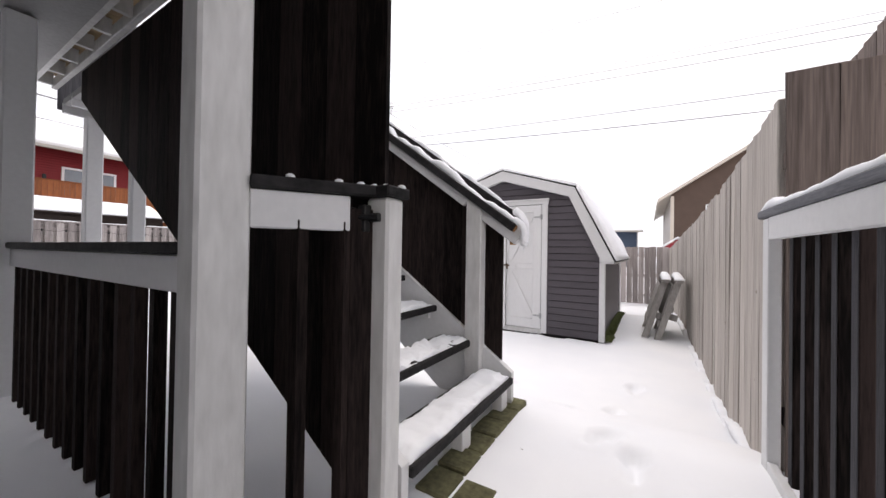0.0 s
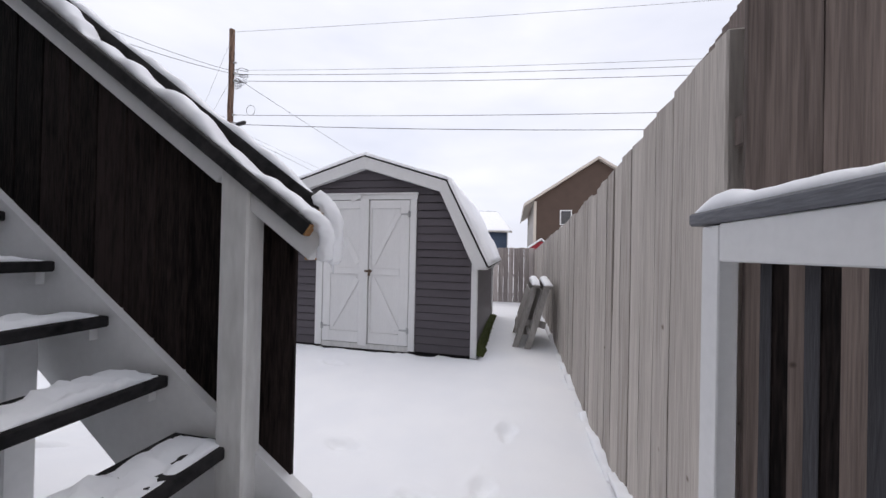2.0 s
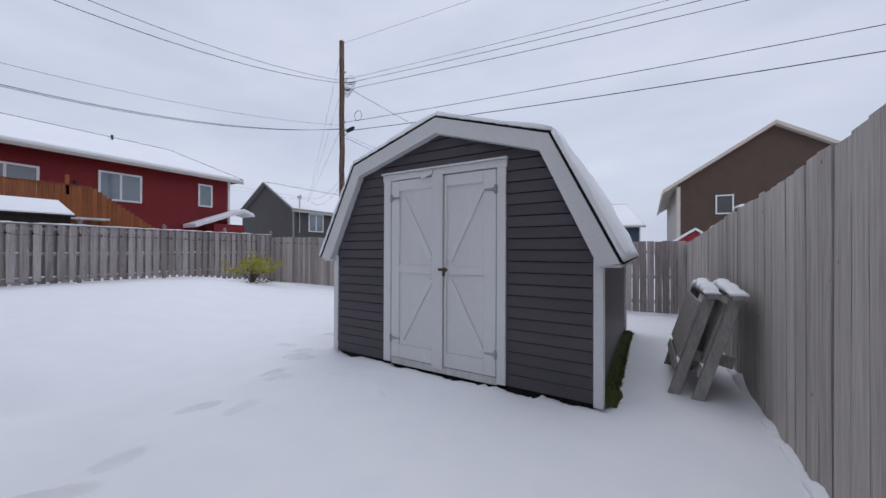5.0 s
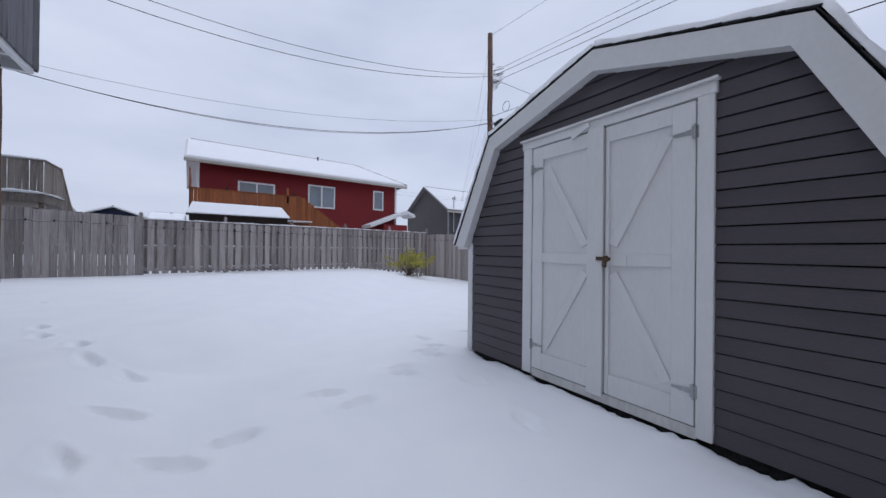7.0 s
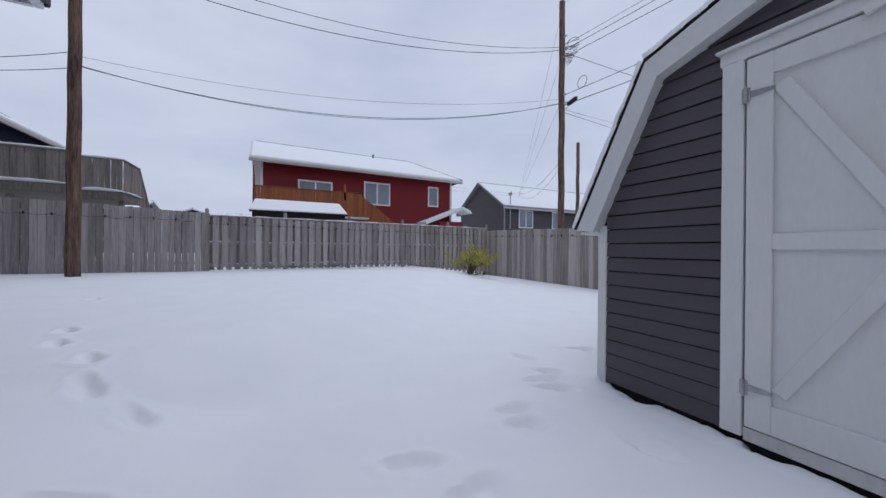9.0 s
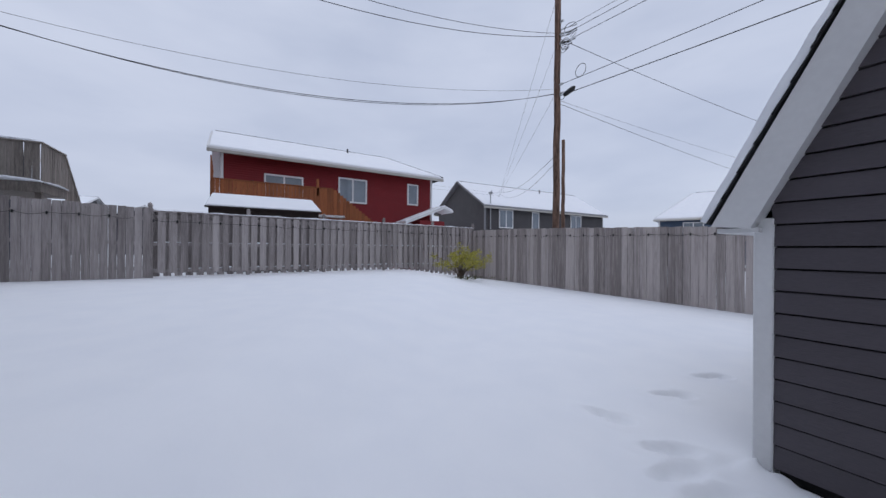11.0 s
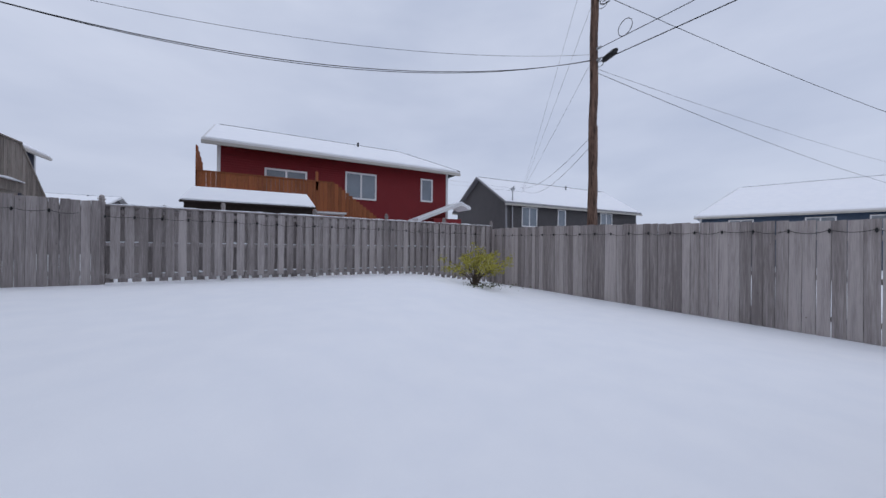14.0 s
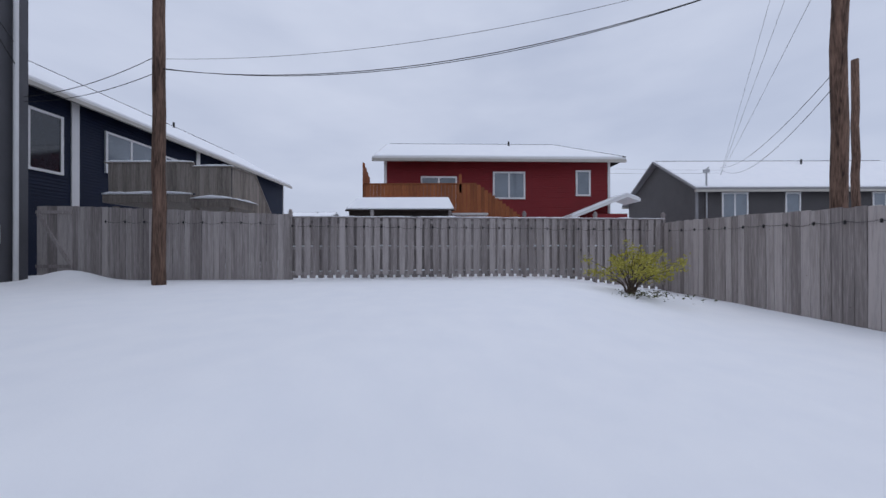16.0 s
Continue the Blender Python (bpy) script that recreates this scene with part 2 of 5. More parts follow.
def beam(bm, a, b, w, h, bevel=0.004, up=(0, 0, 1)):
    """A board of width w and depth h from a to b; h is measured along up."""
    a, b = Vector(a), Vector(b)
    d = b - a
    z = d.normalized()
    x = Vector(up).cross(z)
    if x.length < 1e-4:
        x = Vector((1, 0, 0))
    x.normalize()
    y = z.cross(x)
    m = Matrix.Translation((a + b) / 2) @ Matrix((x, y, z)).transposed().to_4x4()
    return bx(bm, -w / 2, w / 2, -h / 2, h / 2, -d.length / 2, d.length / 2, m, bevel)


def tube(bm, pts, r, sides=6):
    """A tube through points; r is one radius or one for each point."""
    rings = []
    pts = [Vector(p) for p in pts]
    for i, p in enumerate(pts):
        d = (pts[min(i + 1, len(pts) - 1)] - pts[max(i - 1, 0)]).normalized()
        x = d.orthogonal().normalized() if abs(d.z) > 0.9 else Vector((0, 0, 1)).cross(d).normalized()
        y = d.cross(x)
        rr = r[i] if hasattr(r, "__len__") else r
        rings.append([bm.verts.new(p + rr * (math.cos(k * math.tau / sides) * x + math.sin(k * math.tau / sides) * y)) for k in range(sides)])
    for a, b in zip(rings, rings[1:]):
        for k in range(sides):
            bm.faces.new((a[k], a[(k + 1) % sides], b[(k + 1) % sides], b[k]))
    bm.faces.new(rings[0][::-1])
    bm.faces.new(rings[-1])


def prism(bm, poly, a, b, axis="y"):
    """A polygon of (u, z) pairs drawn out between a and b along an axis."""
    def at(u, z, t):
        return (u, t, z) if axis == "y" else (t, u, z)
    lo = [bm.verts.new(at(u, z, a)) for u, z in poly]
    hi = [bm.verts.new(at(u, z, b)) for u, z in poly]
    n = len(poly)
    for i in range(n):
        bm.faces.new((lo[i], lo[(i + 1) % n], hi[(i + 1) % n], hi[i]))
    bm.faces.new(lo[::-1])
    bm.faces.new(hi)
    bmesh.ops.recalc_face_normals(bm, faces=bm.faces[:])


def mesh_of(name, bm, material, smooth=False):
    bmesh.ops.recalc_face_normals(bm, faces=bm.faces[:])
    me = bpy.data.meshes.new(name)
    bm.to_mesh(me)
    bm.free()
    me.materials.append(material)
    if smooth:
        for p in me.polygons:
            p.use_smooth = True
    return me


def part(name, bm, material, parent=None, label="", smooth=False):
    ob = new(name, mesh_of(name, bm, material, smooth))
    ob.parent = parent
    return tagged(ob, label)


def thing(name, label, category, group="", kind="", at=(0, 0, 0), turn=0.0):
    ob = new(name)
    ob.empty_display_size = 0.1
    ob.matrix_basis = pose(*at, 0, 0, turn)
    return tagged(ob, label, category, group, kind)


def snow_ridge(length, width, height, seed, rough=0.25, step=0.04, sides=7):
    """A lumpy ridge of snow along x, lying on z = 0."""
    bm = bmesh.new()
    n = max(3, int(length / step))
    rows = []
    for i in range(n + 1):
        x = length * i / n
        endf = min(1.0, min(i, n - i) / 2.5 * 0.6 + 0.4)
        hh = height * endf * (1 + rough * 2 * noise.noise(Vector((x * 3.1, seed * 7.3, 0.5))) + rough * noise.noise(Vector((x * 11.0, seed * 3.1, 4.5))))
        ww = width * (0.92 + 0.16 * rough * noise.noise(Vector((x * 5.0, seed * 5.0, 9.0))))
        off = 0.06 * width * noise.noise(Vector((x * 2.0, seed, 2.0)))
        row = []
        for k in range(sides + 1):
            a = math.pi * k / sides
            c = math.cos(a)
            yy = ww / 2 * (abs(c) ** 0.6) * (1 if c > 0 else -1) + off
            zz = max(0.0, hh) * math.sin(a) ** 0.55
            row.append(bm.verts.new((x, yy, zz - 0.003)))
        rows.append(row)
    for a, b in zip(rows, rows[1:]):
        for k in range(sides):
            bm.faces.new((a[k], a[k + 1], b[k + 1], b[k]))
        bm.faces.new((a[0], b[0], b[sides], a[sides]))
    bm.faces.new(rows[0][::-1])
    bm.faces.new(rows[-1])
    return bm


def smooth01(t):
    t = min(1.0, max(0.0, t))
    return t * t * (3 - 2 * t)


def ground_z(x, y):
    """The snow's height: high beside the house and along the far fence, falling to the shed and the back."""
    k = min(1.0, max(0.0, (-3.0 - x) / 9.0))
    mid, half = 2.75 + 8.2 * k, 0.65 + 1.6 * k
    z = 0.36 - 0.31 * smooth01((y - mid + half) / (2 * half))
    z -= (0.09 + 0.035 * noise.noise(Vector((x * 2.3, 0.5, 0)))) * math.exp(-((y - 5.87) / 0.17) ** 2) * smooth01((x + 2.6) / 0.4) * smooth01((1.2 - x) / 0.4)
    z += 0.30 * math.exp(-((x + 12.95) / 0.6) ** 2 - ((y + 4.35) / 0.75) ** 2)
    return z - 0.30 * smooth01((y - 7.5) / 6.0) * (1 - 0.4 * k)


# ---- ground ----
# where, and which way the foot pointed
FOOTPRINTS = [(-2.80, 2.72, 25), (-2.08, 2.77, 75), (-1.52, 2.66, 20), (-3.07, 2.43, 30), (-1.45, 3.09, 75), (-1.64, 3.36, 100), (-2.04, 4.0, 75), (-1.74, 4.21, 95),
              (-2.29, 4.84, 75), (-2.45, 5.35, 60), (-2.76, 5.56, 40), (-3.14, 5.63, 15), (-1.65, 5.23, 5), (-0.81, 5.08, 160), (-3.57, 2.27, 20), (-4.67, 1.71, 20), (-4.14, 1.86, 15), (-7.0, 1.07, 20),
              (-3.15, 7.1, 60), (-3.12, 6.37, 50), (-2.62, 5.38, 75), (-2.09, 4.78, 60), (1.36, 3.9, 92), (1.23, 3.15, 85), (0.9, 2.86, 120), (0.2, 3.43, 170), (-0.61, 3.33, 150), (1.25, 2.1, 60), (1.42, 1.92, 95)]


def build_ground():
    fx = np.r_[np.arange(-14.9, -7.0, 0.1), np.arange(-7.0, 2.9, 0.033)]
    fy = np.r_[np.arange(-1.0, 7.6, 0.033), np.arange(7.6, 14.6, 0.1)]
    xs = np.r_[-900, -300, -120, -60, -35, -25, -19, -16.5, fx, 4, 8, 16, 30, 60, 150, 400, 900]
    ys = np.r_[-900, -300, -100, -40, -20, -12, -8, np.arange(-6.6, -1.1, 0.2), fy, 16, 20, 28, 40, 70, 150, 400, 900]
    X, Y = np.meshgrid(xs, ys)
    Z = np.vectorize(ground_z)(X, Y)
    inside = (X > -15) & (X < 3) & (Y > -1.1) & (Y < 14.7)
    lump = np.array([0.007 * noise.noise(Vector((x * 0.7, y * 0.7, 0))) + 0.0025 * noise.noise(Vector((x * 2.6, y * 2.6, 3))) for x, y in zip(X[inside], Y[inside])])
    Z[inside] += lump
    for px, py, a in FOOTPRINTS:
        c, s = math.cos(radians(a)), math.sin(radians(a))
        u, v = (X - px) * c + (Y - py) * s, -(X - px) * s + (Y - py) * c
        d = (u / 0.128) ** 2 + (v / (0.052 + 0.01 * np.sign(u))) ** 2
        d = d * (1 + 0.35 * np.sin(9 * u + 40 * px) * np.sin(23 * v + 17 * py))
        Z -= 0.048 / (1 + d ** 5) - 0.012 * np.exp(-((d - 2.4) ** 2))
    # a melted hollow along the shed's front, with a crumbled rim
    hollow = (X > -2.5) & (X < 0.95) & (Y > 5.6) & (Y < 6.1)
    rim = np.array([0.05 * noise.noise(Vector((x * 4, 2.0, 0))) + 0.03 * noise.noise(Vector((x * 15, 6.0, 0))) for x in X[hollow]])
    Z[hollow] += 0.036 * np.clip((Y[hollow] - 5.62) / 0.15, 0, 1) - 0.05 * np.clip((Y[hollow] - 5.865 - rim) / 0.045, 0, 1) + 0.5 * rim * np.clip((Y[hollow] - 5.7) / 0.1, 0, 1)
    # a trodden edge beside the porch
    Z += 0.03 * np.exp(-(((X - 1.75) / 0.25) ** 2 + ((Y - 2.6) / 0.25) ** 2))
    n, k = X.shape
    me = bpy.data.meshes.new("ground")
    quads = [(j * k + i, j * k + i + 1, (j + 1) * k + i + 1, (j + 1) * k + i) for j in range(n - 1) for i in range(k - 1)]
    me.from_pydata(np.c_[X.ravel(), Y.ravel(), Z.ravel()].tolist(), [], quads)
    me.materials.append(SNOW)
    for p in me.polygons:
        p.use_smooth = True
    return tagged(new("ground", me), "fresh white snow over the yard with a few footprints", "snow", kind="structure")


build_ground()

# ---- fences ----


def board_meshes(name, w, t, material, count=4):
    """A few boards of unit height with slightly uneven sides and tops."""
    out = []
    for i in range(count):
        bm = bmesh.new()
        bx(bm, -w / 2, w / 2, -t / 2, t / 2, 0, 1)
        bmesh.ops.subdivide_edges(bm, edges=[e for e in bm.edges if abs(e.verts[0].co.z - e.verts[1].co.z) > 0.5], cuts=2)
        for v in bm.verts:
            v.co.x += random.uniform(-0.004, 0.004)
            v.co.y += random.uniform(-0.003, 0.003)
            if v.co.z > 0.99:
                v.co.z += random.uniform(-0.004, 0.004)
        out.append(mesh_of(name, bm, material))
    return out


def fence(name, label, p0, p1, top, base, w, pitch, material, t=0.018, side=-1, back_row=False, posts=2.4, post_h=0.1, cap=None, rails=(), group="", rail_mat=None, jitter=0.012, first_post=0):
    """A run of upright boards from p0 to p1 on rails between posts. side: on which side of the rails the boards are."""
    p0, p1 = Vector((*p0, 0)), Vector((*p1, 0))
    d = p1 - p0
    length, turn = d.length, math.degrees(math.atan2(d.y, d.x))
    th = thing(name, label, "fence", group, at=(p0.x, p0.y, 0), turn=turn)
    meshes = board_meshes("board", w, t, material)
    n = int(length / pitch)
    for i in range(n):
        s = (i + 0.5) * length / n
        rows = [(side, 0.0)] + ([(-side, 0.5 * length / n)] if back_row else [])
        for sd, ds in rows:
            mesh = random.choice(meshes)
            x = s + ds
            if x > length - w / 2 + 0.01:
                continue
            b = new("board", mesh)
            b.parent = th
            z0, z1 = base(x / length) + (0.085 if sd != side else 0.0), top(x / length) + random.uniform(-jitter, jitter)
            b.matrix_basis = Matrix.LocRotScale((x, sd * 0.037 + random.uniform(-0.003, 0.003), z0), Euler((radians(random.uniform(-0.15, 0.15)), radians(random.uniform(-0.25, 0.25)), radians(random.choice((0, 180)) + random.uniform(-1.6, 1.6)))), (1, 1, z1 - z0))
    for k, frac in enumerate(rails):
        parts = 5
        for j in range(parts):
            bm = bmesh.new()
            u0, u1 = j / parts, (j + 1) / parts
            za, zb = base(u0) + frac * (top(u0) - base(u0)), base(u1) + frac * (top(u1) - base(u1))
            beam(bm, (u0 * length, 0, za), (u1 * length, 0, zb), 0.04, 0.085, 0)
            part("rail", bm, rail_mat or material, th)
    if posts:
        m = int(round(length / posts))
        for k in range(first_post, m + 1):
            u = k / m
            bm = bmesh.new()
            h = top(u) + post_h
            bx(bm, -0.045, 0.045, -0.045, 0.045, base(u) - 0.1, h - 0.05, bevel=0.006)
            if cap:
                bx(bm, -0.06, 0.06, -0.06, 0.06, h - 0.05, h - 0.03, bevel=0.004)
                bmesh.ops.create_uvsphere(bm, u_segments=8, v_segments=5, radius=0.05, matrix=Matrix.Translation((0, 0, h)))
            bmesh.ops.translate(bm, verts=bm.verts[:], vec=(u * length, side * 0.042 if back_row else -side * 0.03, 0))
            part("post", bm, material, th)
    return th, length, turn


# fence beside the passage
gz = ground_z
fence("board_fence", "tall pale weathered board fence along the passage in snow", (2.10, 2.36), (2.12, 13.35), lambda u: float(np.interp(2.36 + 11.0 * u, (2.4, 2.7, 3.45, 4.3, 5.95, 7.6, 11.9, 13.4), (2.21, 2.19, 2.09, 2.01, 1.9, 1.845, 1.655, 1.62))), lambda u: gz(2.0, 2.44 + 10.9 * u) - 0.03,
      0.1655, 0.1735, FENCE_WARM, t=0.024, side=1, first_post=1, posts=2.45, post_h=-0.06, rails=(0.15, 0.5, 0.86))
# fence across the back of the yard
fence("back_fence", "weathered grey board fence with narrow gaps across the back", (-14.7, 12.75), (2.07, 13.45), lambda u: 2.03 - 0.36 * smooth01(u * 1.3), lambda u: gz(-14.7 + 16.8 * u, 12.8) + 0.0,
      0.1655, 0.1745, FENCE_GREY, t=0.03, side=-1, posts=2.4, post_h=0.0, rails=(0.15, 0.5, 0.85))
# fence on the far side of the yard, boards in two rows with gaps
lf, ll, lt = fence("shadowbox_fence", "grey shadowbox fence with snow and ball post caps", (-13.42, 1.42), (-14.68, 12.7), lambda u: 2.10 + 0.02 * u, lambda u: gz(-13.42 - 1.26 * u, 1.42 + 11.3 * u) + 0.03,
                   0.163, 0.2365, FENCE_GREY, side=1, posts=2.26, post_h=0.2, cap=True, back_row=True, rails=(0.085, 0.5, 0.93))
bm = bmesh.new()
beam(bm, (0, 0, 2.115), (ll, 0, 2.135), 0.13, 0.035, 0.004)
part("top_rail", bm, FENCE_GREY, lf)
bm = snow_ridge(ll, 0.13, 0.03, 3, 0.4, 0.1, 4)
sn = new("fence_snow", mesh_of("fence_snow", bm, SNOW, True))
sn.matrix_basis = pose(-13.42, 1.42, 2.132, 0, -0.1, lt)
tagged(sn, "thin line of snow on the fence's top rail", "snow")
for k, z in enumerate((1.287, 0.575)):
    bm = snow_ridge(ll, 0.04, 0.026, 5 + k, 0.9, 0.1, 4)
    sn = new("fence_snow", mesh_of("fence_snow", bm, SNOW, True))
    sn.matrix_basis = pose(-13.42, 1.42, z, 0, 0.0, lt)
    tagged(sn, "thin line of snow on the fence's inner rail", "snow")
for k in range(11):
    bm = snow_ridge(0.98, 0.13, 0.045, 60 + k, 0.7, 0.03, 6)
    sn = new("snow_drift", mesh_of("snow_drift", bm, SNOW, True))
    sn.matrix_basis = pose(2.06, 2.46 + k * 0.98, gz(2.0, 2.95 + k * 0.98) - 0.012, 0, 0, 90)
    tagged(sn, "lumpy snow fallen along the fence's foot", "snow", "snow along the fence")
# solid continuation towards the house
fence("side_fence", "solid grey weathered board fence beside a utility pole", (-13.28, -4.55), (-13.36, 1.45), lambda u: 2.42 - 0.24 * u, lambda u: gz(-13.3, 0) + 0.22 * max(0.0, 0.3 - u) - 0.02,
      0.152, 0.1585, FENCE_GREY, side=-1, posts=2.0, post_h=0.05, rails=(0.15, 0.5, 0.85))

# a gate between the house and the side fence
gate = thing("fence_gate", "grey board gate with a diagonal brace beside the house", "gate", at=(-13.25, -5.55, 0), turn=90)
for i in range(7):
    bm = bmesh.new()
    bx(bm, i * 0.143, i * 0.143 + 0.137, -0.01, 0.01, 0.5, 2.42)
    part("board", bm, FENCE_GREY, gate)
for a, b in (((0, -0.03, 0.75), (1.0, -0.03, 0.75)), ((0, -0.03, 2.25), (1.0, -0.03, 2.25)), ((0.05, -0.03, 2.2), (0.95, -0.03, 0.8))):
    bm = bmesh.new()
    beam(bm, a, b, 0.04, 0.09)
    part("brace", bm, FENCE_GREY, gate)

# brown fence at right angles behind the porch rail
fence("return_fence", "tall brown board fence standing behind the porch rail", (2.047, 2.248), (3.602, 2.248), lambda u: 2.30, lambda u: 0.2, 0.179, 0.1722, FENCE_TALL, side=-1, posts=0, rails=(0.2, 0.8), jitter=0.0)
bm = bmesh.new()
bx(bm, 2.026, 2.094, 2.272, 2.345, 0.2, 2.2, bevel=0.006)
tagged(new("fence_post", mesh_of("fence_post", bm, FENCE_WARM)), "square pale weathered wooden post where two fences meet", "post")
# the neighbour's slatted deck screen over the fence, its top rising in a curve
fence("deck_screen", "dark slatted privacy screen of a raised deck with a curved top", (3.85, 7.0), (3.85, 2.2), lambda u: 4.05 + 1.5 * u ** 1.5, lambda u: 2.4, 0.137, 0.15, FENCE_TALL, side=-1, posts=1.6, post_h=0, rails=(0.2, 0.8))
bm = bmesh.new()
bx(bm, 3.9, 6.0, 2.0, 7.0, 2.25, 2.45, bevel=0.01)
for px, py in ((4.0, 2.2), (4.0, 6.8), (5.9, 2.2), (5.9, 6.8)):
    bx(bm, px - 0.07, px + 0.07, py - 0.07, py + 0.07, 0.0, 2.25)
tagged(new("raised_deck", mesh_of("raised_deck", bm, FENCE_TALL)), "brown raised wooden deck on posts behind the fence", "deck")

# ---- shed ----


def gambrel(x):
    """The outline of the shed's front wall: the height of its edge at x from the middle."""
    x = abs(x)
    return 2.78 - 0.335 * x if x < 1.14 else 2.398 - (x - 1.14) * 2.24


def build_shed():
    cx, y0, y1, hw, z0 = -0.80, 5.90, 9.55, 1.66, 0.04
    s = thing("garden_shed", "charcoal vinyl-sided barn shed with white doors and snowy roof", "shed", at=(cx, y0, 0))
    # core, black so that siding and door gaps take their shade from its colour
    bm = bmesh.new()
    outline = [(-hw + 0.02, z0 + 0.02), (hw - 0.02, z0 + 0.02), (hw - 0.02, 1.3), (1.16, 2.41), (0, 2.79), (-1.16, 2.41), (-hw + 0.02, 1.3)]
    prism(bm, outline, 0.012, y1 - y0 - 0.01)
    part("core_wall", bm, BLACK_STAIN, s)
    # black block set back under the siding as the shade of the gap below
    bm = bmesh.new()
    bx(bm, -hw + 0.06, hw - 0.06, 0.02, y1 - y0 - 0.05, z0 - 0.30, z0 + 0.019)
    part("bearer", bm, BLACK_STAIN, s)
    # siding courses, front and back, cut to the outline and to the doorway
    course = 0.1135
    k = 0
    z = z0
    while z < 2.80:
        zt = min(z + course, 2.805)
        def edge(zz):
            if zz <= 1.30:
                return hw - 0.045
            return (2.44 - zz) / 2.2 + 1.16 if zz <= 2.44 else max(0.02, (2.82 - zz) / 0.328)
        wl_, wh_ = min(edge(z), hw - 0.045 if z < 1.3 else hw), edge(zt)
        spans = [(-1, 1)] if z > 2.30 else [(-1, 0), (0, 1)]
        for a, b in spans:
            bm = bmesh.new()
            lo0, lo1 = (-wl_, wl_) if (a, b) == (-1, 1) else ((-wl_, -0.79) if a == -1 else (0.80, wl_))
            hi0, hi1 = (-wh_, wh_) if (a, b) == (-1, 1) else ((-wh_, -0.79) if a == -1 else (0.80, wh_))
            if lo1 - lo0 < 0.03 or hi1 - hi0 < 0.0:
                bm.free()
                continue
            zl = z + (0.009 if z > z0 + 0.01 else 0.0)
            f0 = [(lo0, -0.024, zl), (lo1, -0.024, zl), (hi1, -0.013, zt), (hi0, -0.013, zt)]
            f1 = [(lo0, 0.01, zl), (lo1, 0.01, zl), (hi1, 0.01, zt), (hi0, 0.01, zt)]
            v = [bm.verts.new(p) for p in f0 + f1]
            for q in ((0, 1, 2, 3), (4, 7, 6, 5), (0, 4, 5, 1), (1, 5, 6, 2), (2, 6, 7, 3), (3, 7, 4, 0)):
                bm.faces.new([v[i] for i in q])
            part("siding_board", bm, SHED_GREY, s)
        z = zt
        k += 1
    for sx in (-1, 1):
        for j in range(12):
            za, zb = z0 + j * course, z0 + (j + 1) * course
            bm = bmesh.new()
            f0 = [(sx * (hw + 0.010), 0.1, za), (sx * (hw + 0.010), y1 - y0 - 0.1, za), (sx * (hw - 0.008), y1 - y0 - 0.1, zb), (sx * (hw - 0.008), 0.1, zb)]
            f1 = [(sx * (hw - 0.02), p[1], p[2]) for p in f0]
            v = [bm.verts.new(p) for p in f0 + f1]
            for q in ((0, 1, 2, 3), (4, 7, 6, 5), (0, 4, 5, 1), (1, 5, 6, 2), (2, 6, 7, 3), (3, 7, 4, 0)):
                bm.faces.new([v[i] for i in q])
            part("siding_board", bm, SHED_GREY, s)
    for sx in (-1, 1):
        for yy in (0.0, y1 - y0):
            bm = bmesh.new()
            bx(bm, sx * (hw - 0.045), sx * (hw + 0.038), yy - 0.03 if yy == 0 else yy - 0.09, yy + 0.09 if yy == 0 else yy + 0.03, z0 - 0.03, 1.33, bevel=0.006)
            part("corner_board", bm, WHITE, s)
    # floor skids
    bm = bmesh.new()
    bx(bm, -hw + 0.06, hw - 0.06, 0.08, y1 - y0 - 0.05, -0.16, z0 + 0.02)
    part("floor_frame", bm, BLACK, s)
    # roof slabs, shingle edges, white rake boards and soffit
    oy0, oy1 = -0.10, y1 - y0 + 0.1
    top = [(-1.87, 1.305), (-1.25, 2.50), (0, 2.89), (1.245, 2.50), (1.845, 1.30)]
    under = [(-1.80, 1.275), (-1.205, 2.45), (0, 2.83), (1.20, 2.45), (1.775, 1.27)]
    for i in range(4):
        bm = bmesh.new()
        prism(bm, [top[i], top[i + 1], under[i + 1], under[i]], oy0 + 0.024, oy1 - 0.024)
        part("roof_panel", bm, SHINGLE, s)
        # shingle tabs that stand out along the edge
        bm = bmesh.new()
        (xa, za), (xb, zb) = top[i], top[i + 1]
        ln = math.hypot(xb - xa, zb - za)
        nn = int(ln / 0.14)
        ux, uz = (xb - xa) / ln, (zb - za) / ln
        nx, nz = -uz, ux
        for j in range(nn):
            a0, a1 = j / nn * ln, (j + 1) / nn * ln + 0.02
            up0, up1 = (0.003, 0.012) if za > zb else (0.012, 0.003)
            prism(bm, [(xa + ux * a0 + nx * up0, za + uz * a0 + nz * up0), (xa + ux * a1 + nx * up1, za + uz * a1 + nz * up1), (xa + ux * a1, za + uz * a1), (xa + ux * a0, za + uz * a0)], oy0 - 0.016, oy1 + 0.016)
        part("shingle_course", bm, SHINGLE, s)
        inner = [(-1.685, 1.275), (-1.155, 2.35), (0, 2.705), (1.15, 2.35), (1.66, 1.27)]
        for fy0, fy1 in ((oy0 - 0.004, oy0 + 0.022), (oy1 - 0.022, oy1 + 0.004)):
            bm = bmesh.new()
            lip = [(u * 0.994, z - 0.012) for u, z in top]
            prism(bm, [lip[i], lip[i + 1], inner[i + 1], inner[i]], fy0 - 0.004 if fy0 < 0 else fy0, fy1 if fy0 < 0 else fy1 + 0.004)
            part("rake_board", bm, WHITE, s)
        bm = bmesh.new()
        off = [(-1.70, 1.295), (-1.175, 2.375), (0, 2.73), (1.17, 2.375), (1.675, 1.29)]
